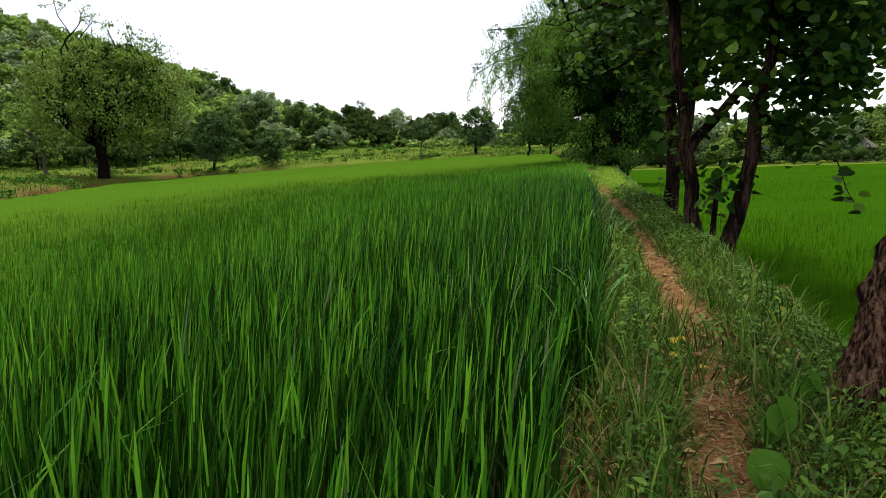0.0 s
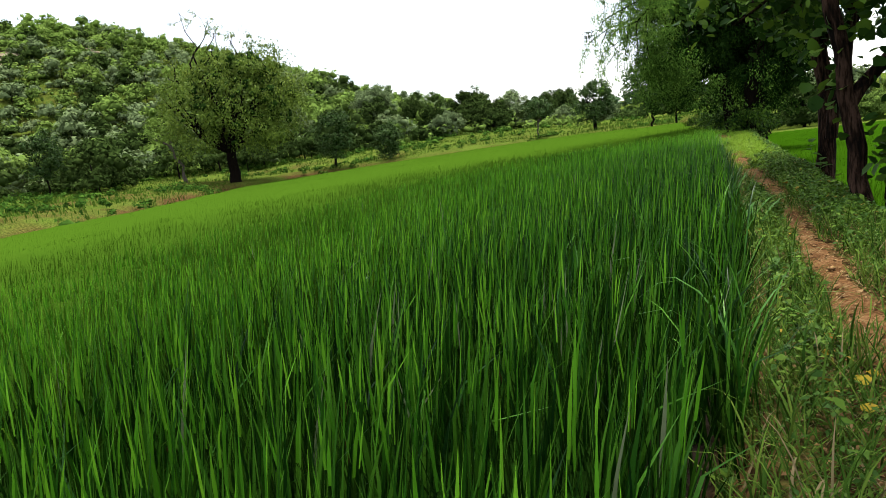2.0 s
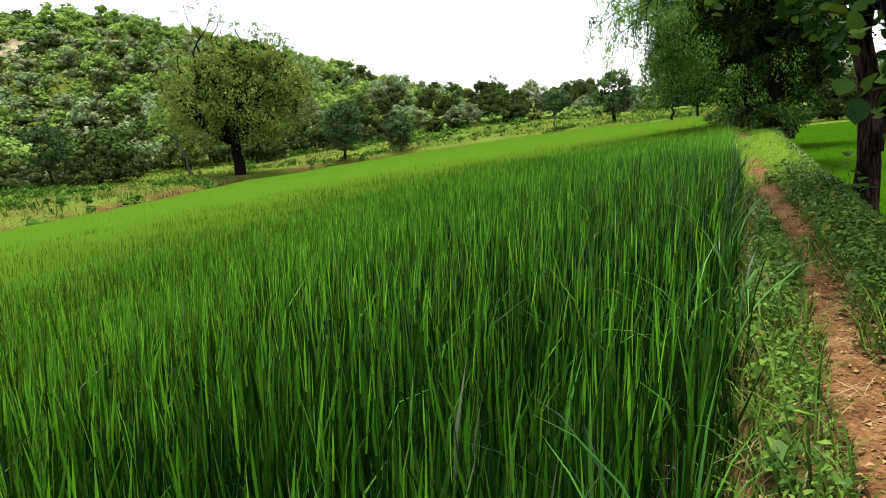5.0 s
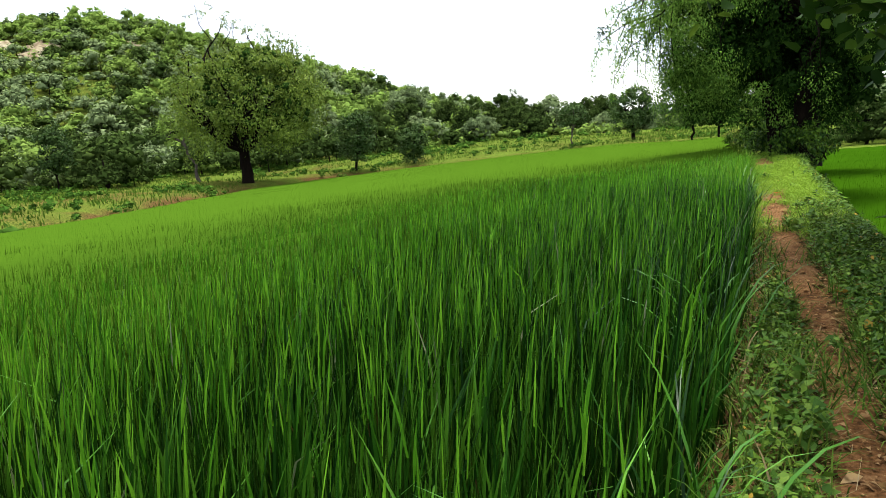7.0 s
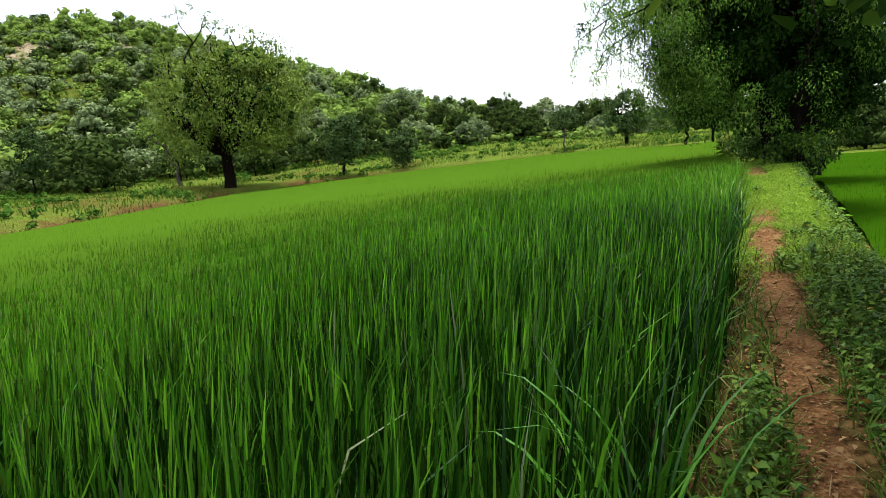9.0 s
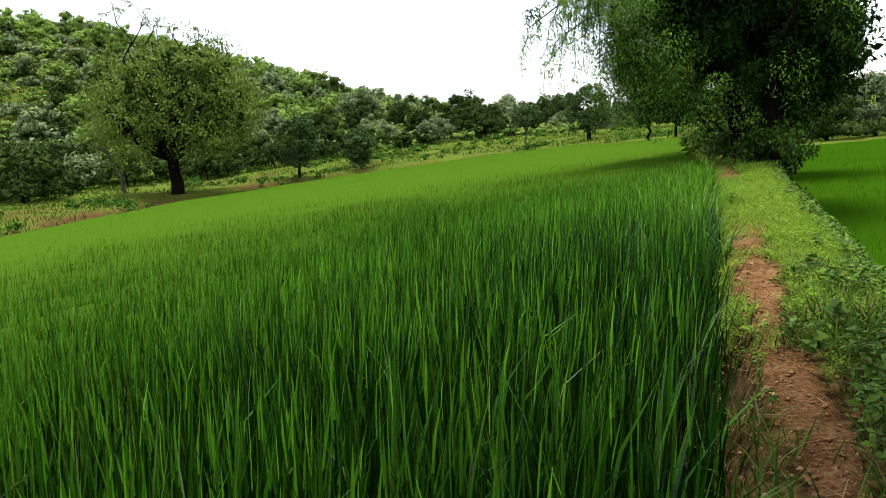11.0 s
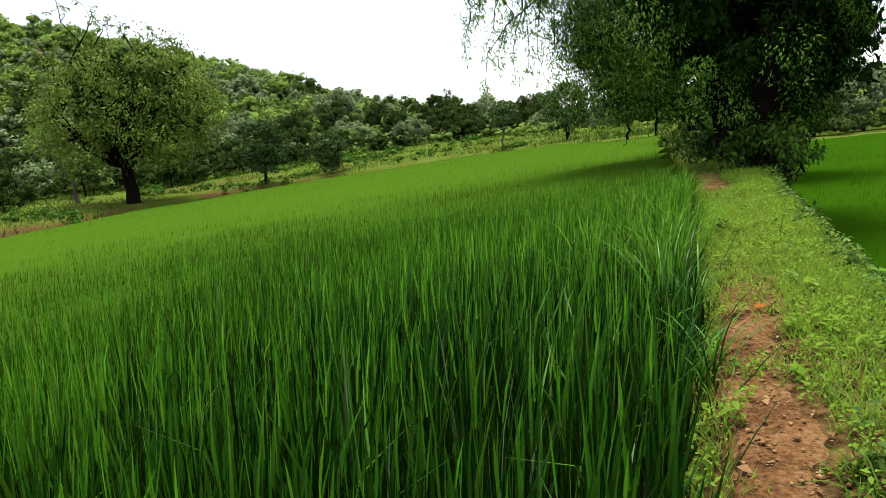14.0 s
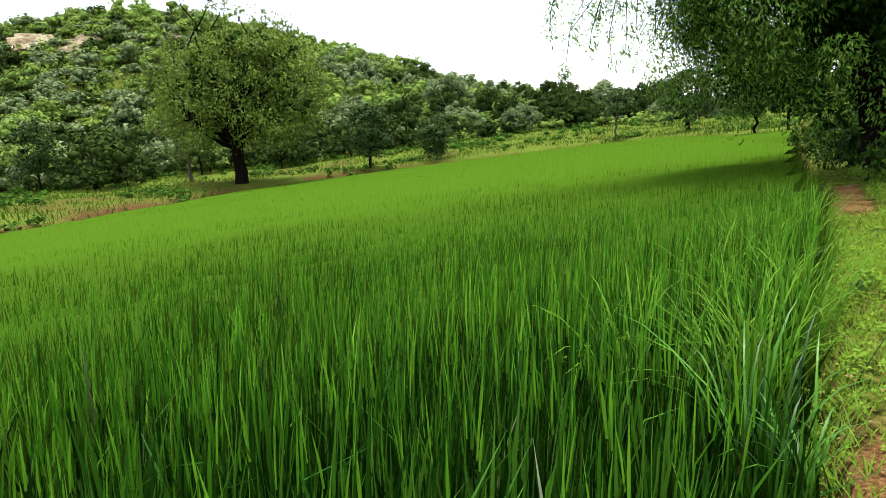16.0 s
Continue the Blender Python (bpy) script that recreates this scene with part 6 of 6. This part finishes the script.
def build_litter():
    rg = np.random.default_rng(42)
    y = rg.uniform(-0.5, 20, 7000)
    x = path_x(y) + rg.normal(0.02, 0.30, len(y))
    ok = (x > rice_x(y)) & (rg.random(len(y)) < np.interp(y, [0, 6, 11, 13, 20], [0.8, 1, 0.7, 0.2, 0.1]))
    x, y = x[ok], y[ok]
    n = len(x)
    size = 0.008 + rg.gamma(1.5, 0.008, n)
    c = np.stack([x, y, ground_z(x, y) + 0.012 + 0.3 * size * rg.random(n)], 1)
    az = rg.uniform(0, 6.28, n)
    V, Q, T = leaves(c, np.stack([np.cos(az), np.sin(az), rg.normal(0, 0.15, n)], 1), np.stack([rg.normal(0, 0.25, n), rg.normal(0, 0.25, n), np.ones(n)], 1), size * 1.3, size * 0.8, 0.5)
    tagged(new("leaf_litter", mesh_np("leaf_litter", V, Q, T, (M_DRY,))), "dry brown fallen leaves littering the path", "leaf litter", kind="stuff")
    # crumbled clods
    y = np.concatenate([rg.uniform(10.5, 18.2, 2200), rg.uniform(1, 11, 900)])
    x = path_x(y) + np.where(rg.random(len(y)) < 0.5, rg.normal(0, 0.10, len(y)), np.sign(rg.normal(-0.3, 1, len(y))) * np.abs(rg.normal(0.20, 0.08, len(y))))
    V, Q, o = [], [], 0
    oct_v = np.array([(1, 0, 0), (0, 1, 0), (-1, 0, 0), (0, -1, 0), (0, 0, 1), (0, 0, -0.6)], float)
    oct_f = np.array([(0, 1, 4), (1, 2, 4), (2, 3, 4), (3, 0, 4), (1, 0, 5), (2, 1, 5), (3, 2, 5), (0, 3, 5)])
    for k in range(len(x)):
        s = rg.gamma(1.3, 0.0036) + 0.002
        v = oct_v * s * rg.uniform(0.6, 1.3, (6, 3)) * (1, 1, 0.6)
        V.append(v + (x[k], y[k], float(ground_z(x[k], y[k])) + 0.012 + s * 0.3))
        Q.append(oct_f + o)
        o += 6
    tagged(new("earth_clods", mesh_np("earth_clods", np.concatenate(V), None, np.concatenate(Q), (M_CLOD,))), "crumbled clods of red earth on the path", "clods", kind="stuff")


def big_leaf(name, at_, az, tilt, size, m, parent, seed):
    """One broad seedling leaf, cupped and veined by its folds."""
    rg = np.random.default_rng(seed)
    us, vs = np.linspace(0, 1, 9), np.linspace(-1, 1, 7)
    U, W = np.meshgrid(us, vs, indexing="ij")
    prof = np.sin(np.pi * np.clip(U * 0.93 + 0.07, 0, 1)) ** 0.6 * 0.44
    px = U * size
    py = W * prof * size
    pz = size * (0.10 * np.abs(W) ** 1.5 * prof / 0.44 - 0.22 * (U - 0.3) ** 2 + 0.012 * np.cos(W * 16) * (1 - U)) + rg.normal(0, 0.002, U.shape)
    ca, sa, ct, st = np.cos(az), np.sin(az), np.cos(tilt), np.sin(tilt)
    X1, Z1 = px * ct - pz * st, px * st + pz * ct
    V = np.stack([at_[0] + X1 * ca - py * sa, at_[1] + X1 * sa + py * ca, at_[2] + Z1], 2).reshape(-1, 3)
    i = np.arange(8 * 7).reshape(8, 7)[:, :-1].ravel()
    q = np.stack([i, i + 1, i + 8, i + 7], 1)
    return part(name, mesh_np(name, V, q, None, (m,), smooth=True), parent)


def seedling(x, y, sizes, label, m, seed, height=0.16, face=None):
    rg = np.random.default_rng(seed)
    ob = base("broad_leaf_seedling", x, y, float(ground_z(x, y)), label, "seedling", "seedlings on the bund")
    V, Q, T = tube(bend((0, 0, -0.03), (0.01, 0.01, height), rg, 0, 0.05, 5), np.linspace(0.005, 0.003, 5), 5)
    part("stem", mesh_np("stem", V, Q, T, (M_WEED,)), ob)
    for k, s in enumerate(sizes):
        h = height * (0.55 + 0.45 * (k + 1) / len(sizes))
        az, tilt = k * 2.4 + rg.uniform(-0.4, 0.4), rg.uniform(-0.25, 0.5)
        if face is not None:
            az, tilt = face + (k - 1) * 0.9 + rg.uniform(-0.2, 0.2), rg.uniform(-1.1, -0.7)
        big_leaf("leaf", (0.005, 0.005, h), az, tilt, s, m, ob, seed + k)
    return ob


def build_seedlings():
    seedling(0.84, 2.95, (0.15, 0.14, 0.12), "seedling with three broad green leaves beside the leaning trunk", M_SEEDLING, 301, 0.24, -1.7)
    seedling(1.03, 3.3, (0.12, 0.10, 0.11), "seedling with broad light green leaves beside the leaning trunk", M_SEEDLING, 311, 0.24, -1.6)
    seedling(0.71, 2.62, (0.09, 0.17), "low seedling with one wide green leaf by the path", M_SEEDLING, 321, 0.17, -1.6)
    seedling(1.16, 22.0, (0.26, 0.24, 0.20), "seedling with pale upturned leaves on the bund's edge", M_PALE, 331, 0.34)
    seedling(1.20, 20.8, (0.24, 0.22, 0.16), "seedling with pale leaves on the bund's edge", M_PALE, 341, 0.30)
    seedling(1.28, 12.6, (0.16, 0.15, 0.13, 0.12), "leafy seedling at the foot of the straight tree", M_BROAD, 351, 0.35)
    seedling(1.18, 12.8, (0.15, 0.14, 0.13, 0.12), "dark leafy seedling against the straight trunk", M_BROAD, 361, 0.5)


def fallen(x, y, size, m, label, seed):
    rg = np.random.default_rng(seed)
    ob = base("fallen_leaf", x, y, float(ground_z(x, y)) + 0.03, label, "leaf", "large fallen leaves")
    big_leaf("blade", (0, 0, 0.01), rg.uniform(0, 6.28), rg.uniform(-0.1, 0.3), size, m, ob, seed)


build_edge_tufts()
build_litter()
build_seedlings()
for k, (lx_, ly_, ls_) in enumerate(((0.48, 4.75, 0.07), (0.56, 4.35, 0.08), (0.52, 4.05, 0.07), (0.44, 5.2, 0.06), (0.60, 4.55, 0.06), (0.66, 3.95, 0.06), (0.2, 8.35, 0.07), (0.55, 8.0, 0.05))):
    fallen(lx_, ly_, ls_, M_YELLOW, "yellowed leaf lying in the grass beside the path", 401 + k)
for k, (lx_, ly_, ls_) in enumerate(((0.50, 4.95, 0.10), (0.30, 18.15, 0.09))):
    fallen(lx_, ly_, ls_, M_ORANGE, "orange dead leaf lying by the path", 421 + k)


def stalk(p0, p1, r, seed):
    rg = np.random.default_rng(seed)
    z = float(ground_z(p0[0], p0[1]))
    ob = base("grass_stalk", p0[0], p0[1], z, "thin dark leaning grass stalk over the path", "stalk", "leaning stalks")
    V, Q, T = tube(bend((0, 0, -0.02), (p1[0] - p0[0], p1[1] - p0[1], p1[2]), rg, 0.02, 0.008, 8), np.linspace(r, r * 0.35, 8), 5)
    part("stem", mesh_np("stem", V, Q, T, (M_DARKTREE,)), ob)


stalk((0.10, 16.9), (0.30, 16.85, 0.24), 0.005, 501)
stalk((0.08, 16.2), (0.24, 16.2, 0.26), 0.0045, 502)
stalk((0.02, 18.0), (0.22, 17.9, 0.26), 0.005, 503)
stalk((0.0, 19.3), (0.2, 19.4, 0.36), 0.0045, 504)
